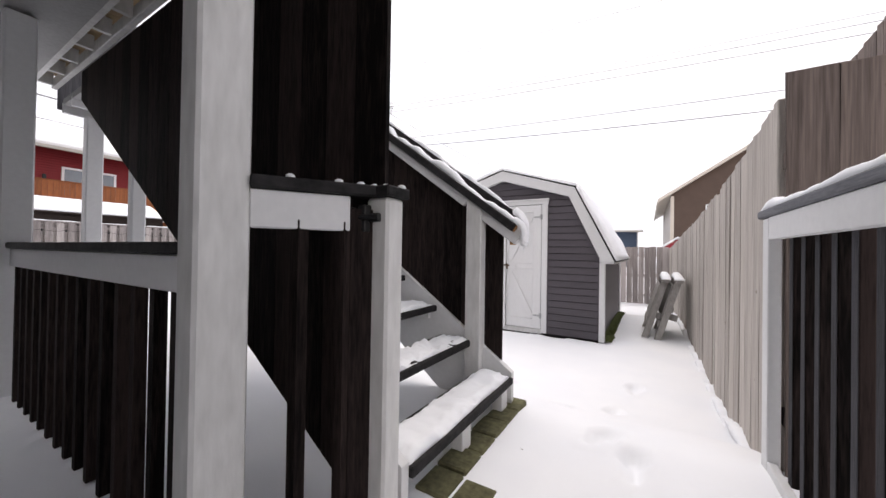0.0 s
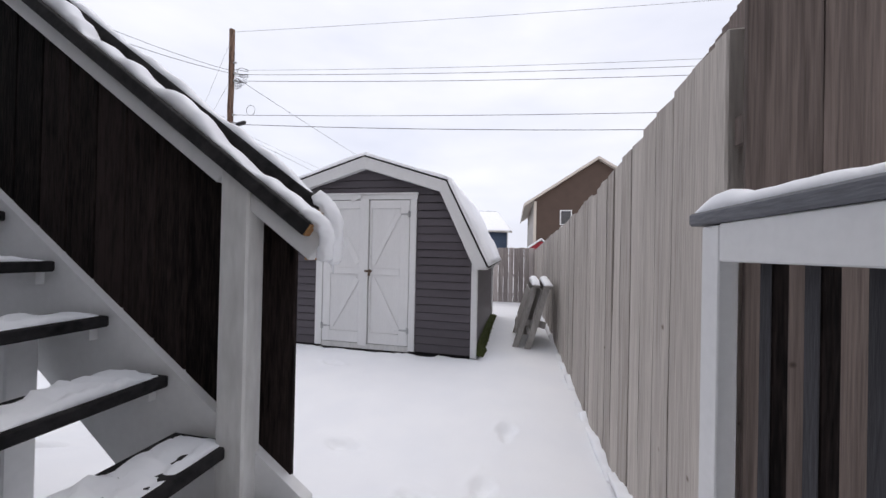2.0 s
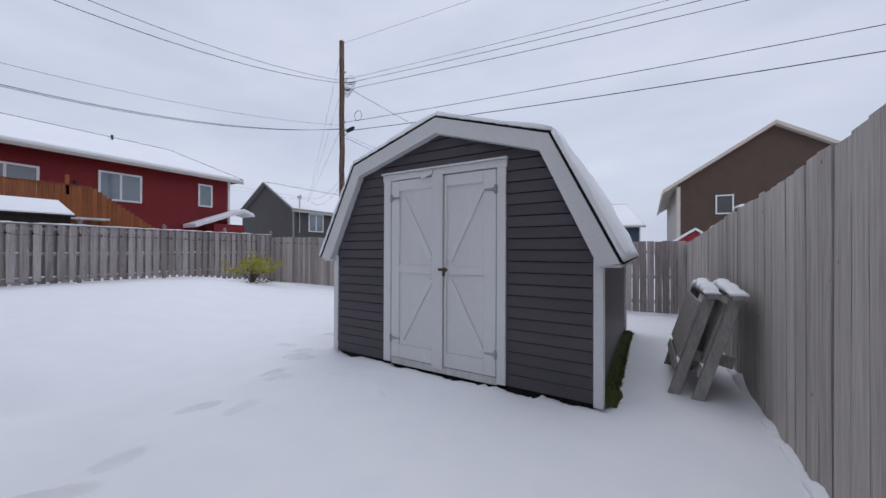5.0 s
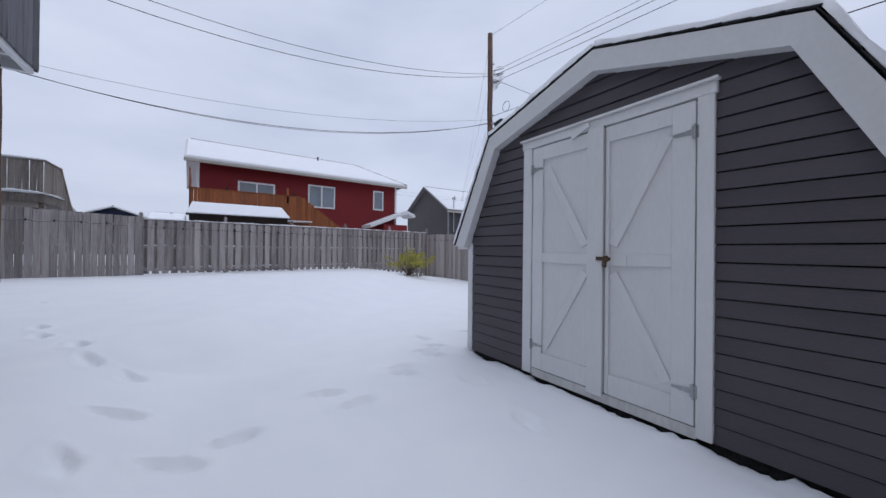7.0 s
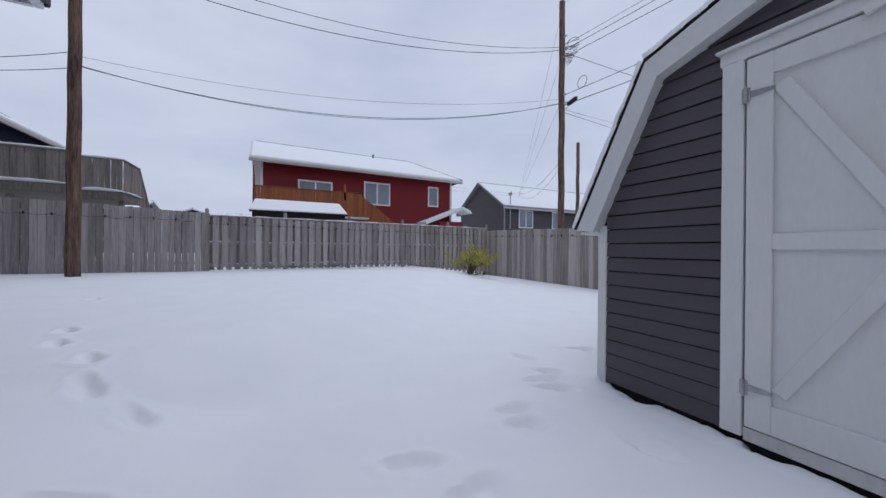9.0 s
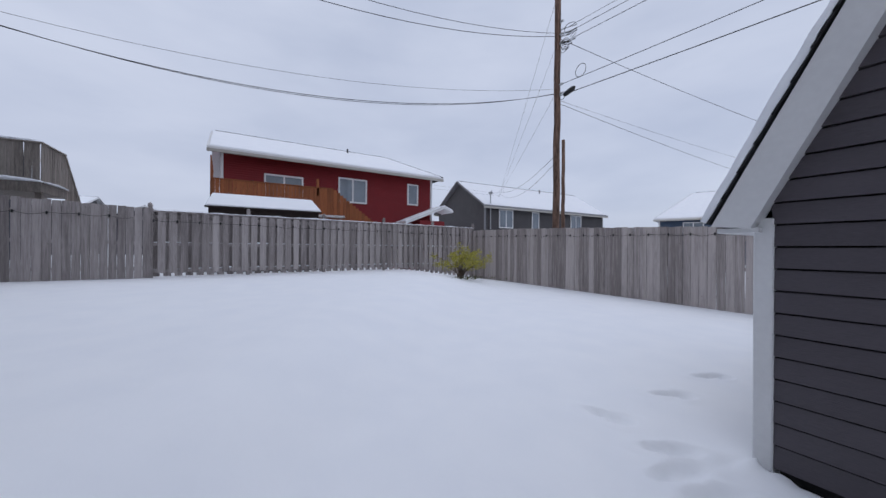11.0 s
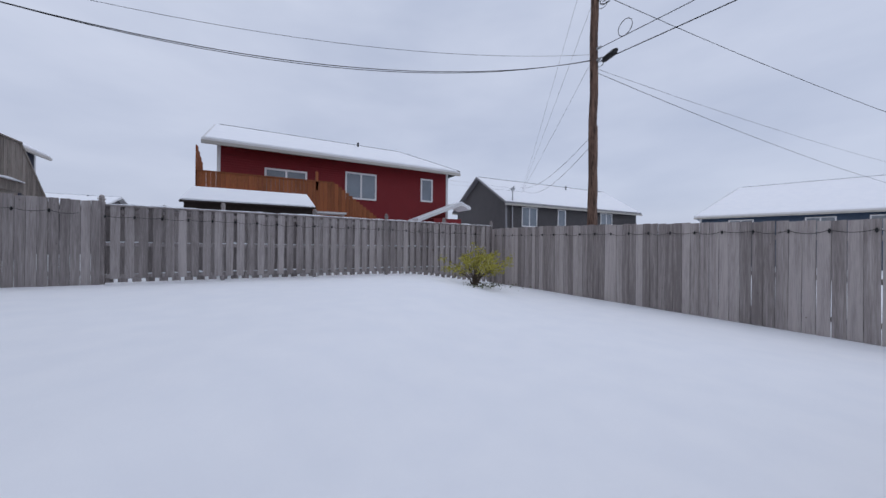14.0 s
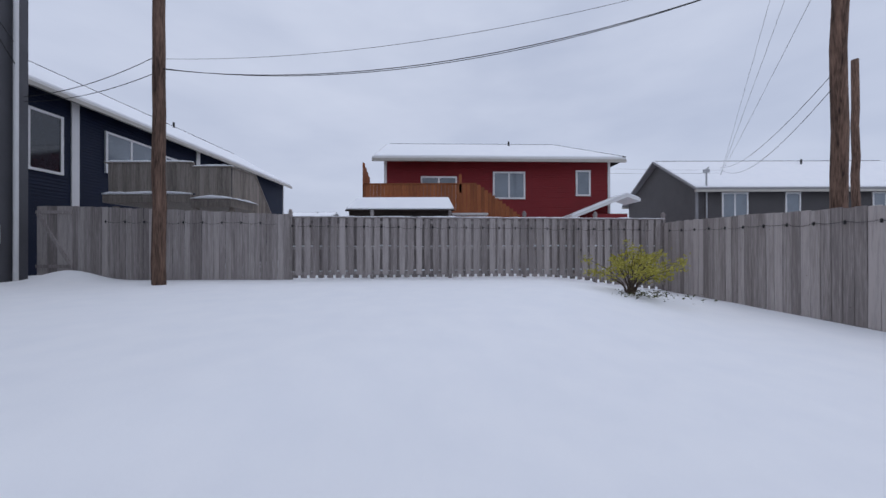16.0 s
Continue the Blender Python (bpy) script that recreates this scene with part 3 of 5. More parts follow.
        prism(bm, [(inner[i][0] * 1.0, inner[i][1]), inner[i + 1], off[i + 1], off[i]], oy0 + 0.022, -0.003)
        part("soffit", bm, WHITE, s)
    for sx in (-1, 1):
        bm = bmesh.new()
        bx(bm, sx * 1.66, sx * 1.84, oy0 + 0.02, oy1 - 0.02, 1.255, 1.28)
        part("eave_soffit", bm, WHITE, s)
    # doors with trim
    fr = [((-0.79, -0.68), (z0, 2.34)), ((0.706, 0.80), (z0, 2.34))]
    for (xa, xb), (za, zb) in fr:
        bm = bmesh.new()
        bx(bm, xa, xb, -0.045, 0.0, za, zb, bevel=0.004)
        part("door_trim", bm, DOOR_WHITE, s)
    bm = bmesh.new()
    bx(bm, -0.80, 0.812, -0.05, 0.0, 2.25, 2.325, bevel=0.004)
    bx(bm, -0.815, 0.825, -0.075, 0.0, 2.3255, 2.345, bevel=0.004)
    part("door_header", bm, DOOR_WHITE, s)
    for side in (-1, 1):
        x_out, x_in = (-0.668, 0.068) if side < 0 else (0.697, 0.082)
        lo, hi = min(x_out, x_in), max(x_out, x_in)
        bm = bmesh.new()
        bx(bm, lo, hi, -0.022, 0.004, 0.108, 2.238, bevel=0.003)
        leaf = part("door", bm, DOOR_WHITE, s, "white painted plank door with diagonal braces")
        sl, sr = (lo + 0.12, hi - 0.138) if side < 0 else (lo + 0.03, hi - 0.137)
        for nm, box in (("stile", (lo, sl, 0.108, 2.238)), ("stile", (sr, hi, 0.108, 2.238)), ("rail", (sl, sr, 0.108, 0.27)), ("rail", (sl, sr, 2.115, 2.238)), ("rail", (sl, sr, 1.135, 1.225))):
            bm = bmesh.new()
            bx(bm, box[0], box[1], -0.042, -0.0215, box[2], box[3], bevel=0.003)
            part(nm, bm, DOOR_WHITE, leaf)
        ox, ix = (sl + 0.03, sr - 0.03) if side < 0 else (sr - 0.03, sl + 0.03)
        for (xa, za), (xb, zb) in (((ox, 2.05), (ix, 1.29)), ((ix, 1.07), (ox, 0.34))):
            bm = bmesh.new()
            beam(bm, (xa, -0.031, za), (xb, -0.031, zb), 0.018, 0.075, 0.003, up=(0, 0, 1))
            part("brace", bm, DOOR_WHITE, leaf)
        for hz in (0.335, 2.03):
            bm = bmesh.new()
            bx(bm, x_out - 0.02, x_out + 0.02, -0.054, -0.045, hz - 0.042, hz + 0.042, bevel=0.003)
            sgn = -side
            v = [bm.verts.new(p) for p in ((x_out, -0.05, hz - 0.02), (x_out + sgn * 0.13, -0.05, hz - 0.008), (x_out + sgn * 0.13, -0.05, hz + 0.008), (x_out, -0.05, hz + 0.02),
                                           (x_out, -0.044, hz - 0.02), (x_out + sgn * 0.13, -0.044, hz - 0.008), (x_out + sgn * 0.13, -0.044, hz + 0.008), (x_out, -0.044, hz + 0.02))]
            for q in ((0, 1, 2, 3), (7, 6, 5, 4), (0, 4, 5, 1), (1, 5, 6, 2), (2, 6, 7, 3), (3, 7, 4, 0)):
                bm.faces.new([v[i] for i in q])
            tube(bm, [(x_out, -0.058, hz - 0.05), (x_out, -0.058, hz + 0.05)], 0.008)
            part("hinge", bm, METAL, leaf, "galvanised strap hinge")
    bm = bmesh.new()
    bx(bm, -0.070, 0.070, -0.062, -0.0425, 0.075, 2.262, bevel=0.004)
    part("centre_batten", bm, DOOR_WHITE, s)
    bm = bmesh.new()
    bx(bm, 0.02, 0.14, -0.075, -0.062, 1.17, 1.20, bevel=0.003)
    bx(bm, 0.09, 0.125, -0.09, -0.07, 1.16, 1.21, bevel=0.004)
    tube(bm, [(0.105, -0.09, 1.165), (0.105, -0.095, 1.14), (0.105, -0.09, 1.12)], 0.018, 8)
    part("hasp", bm, RUST, s, "rusty metal hasp with a padlock")
    bm = bmesh.new()
    bx(bm, 0.145, 0.26, -0.052, -0.0425, 1.13, 1.21, bevel=0.003)
    part("latch_board", bm, DOOR_WHITE, s)
    bm = bmesh.new()
    beam(bm, (-0.22, -0.065, 2.235), (-0.06, -0.065, 2.30), 0.018, 0.05, 0.003)
    part("turn_button", bm, DOOR_WHITE, s)
    bm = bmesh.new()
    bx(bm, -0.678, 0.704, -0.03, 0.05, z0 - 0.02, 0.098, bevel=0.003)
    part("threshold", bm, WHITE_WORN, s)
    # snow on the roof: a thick blanket that ends raggedly at the edges
    for i in range(4):
        (xa, za), (xb, zb) = top[i], top[i + 1]
        if i == 0 or i == 3:
            th_ = 0.055
        else:
            th_ = 0.06
        bm = bmesh.new()
        nu, nv = 14, 40
        ln = math.hypot(xb - xa, zb - za)
        nx, nz = -(zb - za) / ln, (xb - xa) / ln
        grid = []
        for a in range(nu + 1):
            row = []
            for b in range(nv + 1):
                u = a / nu
                yy = oy0 - 0.008 + (oy1 - oy0 + 0.016) * b / nv
                e = min(1.0, 4 * min(b, nv - b) / nv * 3 + 0.15)
                t = th_ * (0.55 + 0.45 * e) * (1 + 0.6 * noise.noise(Vector((xa * 3 + u * 4, yy * 1.7, i)))) + 0.018
                edge_in = 0.03 * noise.noise(Vector((u * 9, i * 3.0, 1))) if b in (0, nv) else 0
                row.append(bm.verts.new((xa + (xb - xa) * u + nx * t, yy + (edge_in if b == 0 else -edge_in), za + (zb - za) * u + nz * t)))
            grid.append(row)
        base_ = []
        for a in range(nu + 1):
            base_.append([bm.verts.new((xa + (xb - xa) * a / nu + nx * 0.012, grid[a][0].co.y, za + (zb - za) * a / nu + nz * 0.012)), bm.verts.new((xa + (xb - xa) * a / nu + nx * 0.012, grid[a][nv].co.y, za + (zb - za) * a / nu + nz * 0.012))])
        for a in range(nu):
            for b in range(nv):
                bm.faces.new((grid[a][b], grid[a + 1][b], grid[a + 1][b + 1], grid[a][b + 1]))
            bm.faces.new((base_[a][0], base_[a + 1][0], grid[a + 1][0], grid[a][0]))
            bm.faces.new((grid[a][nv], grid[a + 1][nv], base_[a + 1][1], base_[a][1]))
        for a in (0, nu):
            bm.faces.new([base_[a][0]] + grid[a] + [base_[a][1]])
        part("roof_snow", bm, SNOW, s, "blanket of fresh snow", smooth=True)
    return s


build_shed()

# ---- stairs, porch and upper deck ----
RISE, RUN, TX, TZ = 0.2155, 0.306, 0.70, 0.563      # lowest tread: front edge and top
SLOPE = RISE / RUN
NSTEP = 9


def build_stairs():
    st = thing("deck_stairs", "open wooden stairs with white stringers and dark treads under snow", "stairs", at=(0, 0, 0))
    ya, yb = 1.03, 2.20
    for k in range(NSTEP):
        x1, z1 = TX - RUN * k, TZ + RISE * k
        bm = bmesh.new()
        bx(bm, x1 - 0.27, x1, ya, yb - 0.02, z1 - 0.045, z1, bevel=0.006)
        part("tread", bm, BLACK_STAIN, st)
        bm = bmesh.new()
        bx(bm, x1 - 0.28, x1 - 0.06, yb - 0.05, yb - 0.022, z1 - 0.10, z1 - 0.046)
        part("cleat", bm, WHITE, st)
    for yy, nm in ((yb + 0.0, "stringer"), (ya - 0.047, "stringer")):
        bm = bmesh.new()
        xe = TX - RUN * NSTEP
        zt = lambda x: TZ - 0.03 + SLOPE * (TX - 0.09 - x) + 0.10
        poly = [(TX - 0.02, 0.33), (TX - 0.02, zt(TX - 0.02)), (xe, zt(xe)), (xe, zt(xe) - 0.47), (TX - 0.52, 0.30)]
        if yy < 1.5:
            poly = [(TX - 0.02, 0.33), (TX - 0.02, zt(TX - 0.02)), (xe, zt(xe)), (xe, 0.34 + 0.66 * (0.6 - xe)), (TX - 0.1, 0.34)]
        prism(bm, poly, yy, yy + 0.045)
        part(nm, bm, WHITE, st)
    for px in (-0.62, -1.45, 0.42):
        bm = bmesh.new()
        bx(bm, px - 0.05, px + 0.05, 2.06, 2.16, 0.15, TZ + SLOPE * (TX - px) - 0.30, bevel=0.006)
        part("support_post", bm, WHITE, st)
    for yy in (1.5, 2.05):
        bm = bmesh.new()
        bx(bm, TX - 0.10, TX - 0.03, yy, yy + 0.1, 0.2, TZ - 0.045, bevel=0.004)
        part("front_block", bm, WHITE, st)
    # snow on the treads
    for k in range(NSTEP):
        x1, z1 = TX - RUN * k, TZ + RISE * k
        bm = snow_ridge(yb - ya - 0.05, 0.225 if k else 0.235, 0.036 if k else 0.05, k + 1, 0.3, 0.02, 18)
        trod = (0.03, 0.06, 0.05, 0.04)[k] if k < 4 else 0.02
        for v in bm.verts:
            f = 0.6 * noise.noise(Vector((v.co.x * 7, v.co.y * 14, k * 5.0))) + 0.6 * noise.noise(Vector((v.co.x * 30, v.co.y * 34, k * 3.0)))
            v.co.z += trod * (f - 0.15) * min(1.0, max(0.0, v.co.z) / 0.03)
        sn = new("tread_snow", mesh_of("tread_snow", bm, SNOW, True))
        sn.matrix_basis = pose(x1 - (0.125 if k else 0.13), ya + 0.01, z1 - 0.004, 0, 0, 90)
        tagged(sn, "soft snow lying on a dark stair tread", "snow", "snow on the stair treads")
    return st


build_stairs()


def stair_z(x):
    return TZ + SLOPE * (TX - 0.09 - x)


RAIL_SLOPE = 0.722


def build_stair_rail():
    r = thing("stair_railing", "dark-stained board stair railing with white rails and capped top", "railing", at=(0, 0, 0))
    xe = TX - RUN * NSTEP
    top = lambda x: 1.780 + RAIL_SLOPE * (0.5 - x)
    y = 2.245
    # newel
    bm = bmesh.new()
    prism(bm, [(0.347, 0.30), (0.467, 0.30), (0.467, top(0.467) - 0.09), (0.347, top(0.347) - 0.09)], y - 0.110, y - 0.022)
    bmesh.ops.bevel(bm, geom=bm.edges[:], offset=0.007, segments=1, affect="EDGES")
    part("newel_post", bm, WHITE_WORN, r)
    # boards
    x = 0.592
    while x > xe:
        x0 = x - 0.160
        bm = bmesh.new()
        prism(bm, [(x0, top(x0) - 0.12), (x, top(x) - 0.12), (x, stair_z(x) + 0.05), (x0, stair_z(x0) + 0.05)], y - 0.01, y + 0.01)
        bmesh.ops.bevel(bm, geom=bm.edges[:], offset=0.003, segments=1, affect="EDGES")
        part("board", bm, DARK_STAIN, r)
        x -= 0.166
    # a white board on each side of the newel, below two dark cap boards on edge
    for xa, xb in ((0.346, xe), (0.735, 0.468)):
        bm = bmesh.new()
        beam(bm, (xa, y - 0.078, top(xa) - 0.108), (xb, y - 0.078, top(xb) - 0.108), 0.038, 0.105, 0.004)
        part("upper_rail", bm, WHITE, r)
    for yy, lift, hh, xb in ((y - 0.108, -0.060, 0.052, 0.715), (y + 0.01, 0.0, 0.062, 0.685)):
        bm = bmesh.new()
        beam(bm, (xb, yy, top(xb) + lift), (xe, yy, top(xe) + lift), 0.044, hh, 0.005)
        part("cap_board", bm, BLACK_STAIN, r)
        bm = bmesh.new()
        beam(bm, (xb + 0.0035, yy, top(xb + 0.0035) + lift), (xb - 0.001, yy, top(xb - 0.001) + lift), 0.040, hh - 0.008, 0.0)
        part("cap_end", bm, ORANGE_END, r, "bare cut wood end of the cap")
    bm = bmesh.new()
    beam(bm, (0.67, y - 0.045, top(0.67) - 0.05), (xe, y - 0.045, top(xe) - 0.05), 0.085, 0.03, 0.003)
    part("cap_filler", bm, BLACK_STAIN, r)
    bm = bmesh.new()
    bx(bm, 0.655, 0.69, y - 0.05, y - 0.018, 1.46, 1.63, bevel=0.003)
    part("end_block", bm, ORANGE_END, r, "bare wooden end block")
    ln = (0.73 - xe) / math.cos(math.atan(RAIL_SLOPE))
    for yy, ww, hh, sd, lift, xb in ((y - 0.070, 0.086, 0.030, 11, -0.032, 0.70), (y + 0.012, 0.046, 0.017, 12, 0.036, 0.695)):
        sn = new("railing_snow", mesh_of("railing_snow", snow_ridge(ln - 0.74 + xb, ww, hh, sd, 0.8, 0.02, 9), SNOW, True))
        sn.matrix_basis = Matrix.Translation((xb, yy, top(xb) + lift)) @ Matrix.Rotation(math.pi, 4, "Z") @ Matrix.Rotation(-math.atan(RAIL_SLOPE), 4, "Y")
        tagged(sn, "lumpy snow along the sloping rail cap", "snow")
    # snow that slid over the lower end and hangs down
    for yy, sd, hang, xb, lift in ((y - 0.085, 21, 0.165, 0.70, -0.03), (y + 0.008, 22, 0.25, 0.685, 0.03)):
        bm = bmesh.new()
        n, m = 22, 16
        rows = []
        for i in range(n + 1):
            q = i / n
            cx_ = xb - 0.02 + 0.085 * math.sin(min(1.0, q * 1.25) * math.pi * 0.62)
            cz = top(xb) + lift + 0.018 - hang * q ** 1.4
            w_, d_ = 0.036 * (1 - 0.25 * q), 0.030 * (1 - 0.35 * q) * (1 if i not in (0, n) else 0.3)
            row = []
            for k in range(m):
                an = k * math.tau / m
                f = 1 + 0.35 * noise.noise(Vector((q * 7, k * 0.9, sd))) + 0.2 * noise.noise(Vector((q * 21, k * 2.1, sd)))
                row.append(bm.verts.new((cx_ + d_ * f * math.cos(an) * (0.4 + 0.9 * q), yy + w_ * f * math.sin(an), cz + d_ * f * math.cos(an) * (1 - q))))
            rows.append(row)
        for u, v in zip(rows, rows[1:]):
            for k in range(m):
                bm.faces.new((u[k], u[(k + 1) % m], v[(k + 1) % m], v[k]))
        bm.faces.new(rows[0][::-1])
        bm.faces.new(rows[-1])
        tagged(new("hanging_snow", mesh_of("hanging_snow", bm, SNOW, True)), "curl of snow hanging off the rail's end", "snow")
    bm = bmesh.new()
    tube(bm, [(0.735, y + 0.01, top(0.67) - 0.15), (0.737, y + 0.01, top(0.67) - 0.20), (0.737, y + 0.01, top(0.67) - 0.25)], [0.009, 0.006, 0.0015], 6)
    tagged(new("icicle", mesh_of("icicle", bm, SNOW, True)), "small clear icicle below the rail's end", "icicle")
    return r


build_stair_rail()


def build_stair_wall():
    """The tall boarded wall on the near side of the stairs."""
    w = thing("stair_wall", "tall dark-stained board wall beside the stairs", "wall", at=(0, 0, 0))
    x, y = 0.60, 0.962
    while x > -3.15:
        x0 = x - 0.166
        b = lambda q: 0.31 + 0.66 * (0.6 - q)
        bm = bmesh.new()
        prism(bm, [(x0, 3.06), (x, 3.06), (x, b(x)), (x0, b(x0))], y - 0.011, y + 0.011)
        part("board", bm, DARK_STAIN, w)
        x -= 0.171
    bm = bmesh.new()
    beam(bm, (0.585, y + 0.026, 0.335), (-3.2, y + 0.026, 0.335 + 0.66 * 3.785), 0.026, 0.06, 0.003)
    part("lower_trim", bm, WHITE, w)
    return w


build_stair_wall()


def build_porch():
    """The low railing of the porch: posts, capped rails and dark balusters."""
    p = thing("porch_railing", "white porch railing with dark balusters and black capped top", "railing", at=(0, 0, 0))
    for x0, x1, y0, y1, z1, mt in ((0.32, 0.425, 0.385, 0.54, 3.03, WHITE_WORN), (-2.43, -2.30, 0.385, 0.54, 3.03, WHITE), (0.595, 0.696, 0.857, 0.950, 1.592, WHITE_WORN)):
        bm = bmesh.new()
        bx(bm, x0, x1, y0, y1, 0.2, z1, bevel=0.010)
        part("post", bm, mt, p)
    runs = (((0.405, 0.545), (0.645, 0.905), 1.60), ((0.33, 0.462), (-2.31, 0.462), 1.39))
    for (ax, ay), (bx_, by), zt in runs:
        bm = bmesh.new()
        q = 0.70 if zt > 1.5 else 1.0
        beam(bm, (ax, ay, zt - 0.07), (ax + (bx_ - ax) * q, ay + (by - ay) * q, zt - 0.07), 0.05, 0.12, 0.004)
        part("upper_rail", bm, WHITE, p)
        if q < 1:
            bm = bmesh.new()
            beam(bm, (ax + (bx_ - ax) * 0.705, ay + (by - ay) * 0.705, 0.98), (ax + (bx_ - ax) * 0.89, ay + (by - ay) * 0.89, 0.98), 0.03, 1.14, 0.003)
            part("end_board", bm, DARK_STAIN, p, "dark-stained end board")
        bm = bmesh.new()
        beam(bm, (ax, ay, zt + 0.012), (bx_, by, zt + 0.012), 0.092, 0.04, 0.006)
        part("cap_board", bm, BLACK_STAIN, p)
        bm = bmesh.new()
        beam(bm, (ax, ay, 0.30), (bx_, by, 0.30), 0.05, 0.09, 0.004)
        part("lower_rail", bm, WHITE, p)
        L = math.hypot(bx_ - ax, by - ay)
        n = max(3, int(L / 0.160))
        for i in range(1, n):
            u = i / n
            bm = bmesh.new()
            x, y = ax + (bx_ - ax) * u, ay + (by - ay) * u
            bx(bm, x - 0.02, x + 0.02, y - 0.02, y + 0.02, 0.33, zt - 0.10)
            part("baluster", bm, DARK_STAIN, p)
    bm = bmesh.new()
    bx(bm, 0.578, 0.712, 0.840, 0.966, 1.593, 1.632, bevel=0.006)
    part("post_cap", bm, BLACK_STAIN, p)
    bm = bmesh.new()
    bx(bm, 0.585, 0.67, 0.838, 0.8565, 1.505, 1.535, bevel=0.004)
    bx(bm, 0.588, 0.625, 0.822, 0.8565, 1.47, 1.565, bevel=0.004)
    bx(bm, 0.50, 0.585, 0.80, 0.83, 1.48, 1.555, bevel=0.006)
    tube(bm, [(0.50, 0.815, 1.52), (0.685, 0.825, 1.52)], 0.010, 8)
    part("latch", bm, BLACK, p, "black metal gate latch")
    for i in range(6):
        bm = bmesh.new()
        bmesh.ops.create_icosphere(bm, subdivisions=2, radius=1.0)
        for v in bm.verts:
            v.co *= 1 + 0.25 * noise.noise(v.co * 2 + Vector((i, 0, 0)))
        q = [(0.61, 0.88), (0.65, 0.90), (0.56, 0.76), (0.48, 0.63), (0.595, 0.83), (0.69, 0.94)][i]
        o = new("snow_clump", mesh_of("snow_clump", bm, SNOW, True))
        o.matrix_basis = Matrix.LocRotScale((q[0], q[1], 1.636), None, (0.016, 0.015, 0.012))
        tagged(o, "small clump of snow on the rail cap", "snow", "snow clumps on the porch rail")
    return p


build_porch()


def build_right_rail():
    p = thing("porch_side_railing", "white framed railing with dark grey balusters and snowy cap", "railing", at=(2.0, 2.305, 0))
    ya, zt = -3.1, 1.645
    bm = bmesh.new()
    bx(bm, -0.019, 0.034, -0.092, 0.0, 0.2, zt - 0.05, bevel=0.004)
    part("end_post", bm, WHITE, p)
    bm = bmesh.new()
    bx(bm, -0.0185, 0.0185, ya, -0.093, 1.489, zt - 0.045, bevel=0.004)
    part("upper_rail", bm, WHITE, p)
    bm = bmesh.new()
    bx(bm, -0.028, 0.062, ya, 0.067, zt - 0.044, zt - 0.002, bevel=0.007)
    part("cap_board", bm, GREY_CAP, p)
    bm = bmesh.new()
    bx(bm, -0.0185, 0.0185, ya, -0.093, 0.30, 0.40, bevel=0.004)
    part("lower_rail", bm, WHITE, p)
    # square dark-stained balusters behind the rails, a grey strip painting their passage face lit
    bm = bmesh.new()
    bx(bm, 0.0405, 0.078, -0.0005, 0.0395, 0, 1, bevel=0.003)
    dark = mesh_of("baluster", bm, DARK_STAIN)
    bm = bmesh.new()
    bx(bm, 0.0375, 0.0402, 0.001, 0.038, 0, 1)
    face = mesh_of("coated_face", bm, BALUSTER_LIT)
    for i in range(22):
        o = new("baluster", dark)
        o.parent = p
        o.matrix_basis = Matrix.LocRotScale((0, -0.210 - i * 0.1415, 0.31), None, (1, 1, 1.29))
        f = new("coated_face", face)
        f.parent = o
    sn = new("railing_snow", mesh_of("railing_snow", snow_ridge(0.045 - ya, 0.082, 0.034, 31, 0.45, 0.03, 9), SNOW, True))
    sn.matrix_basis = pose(2.017, 2.305 + ya, zt - 0.003, 0, 0, 90)
    tagged(sn, "even line of snow on the grey rail cap", "snow")
    return p


build_right_rail()


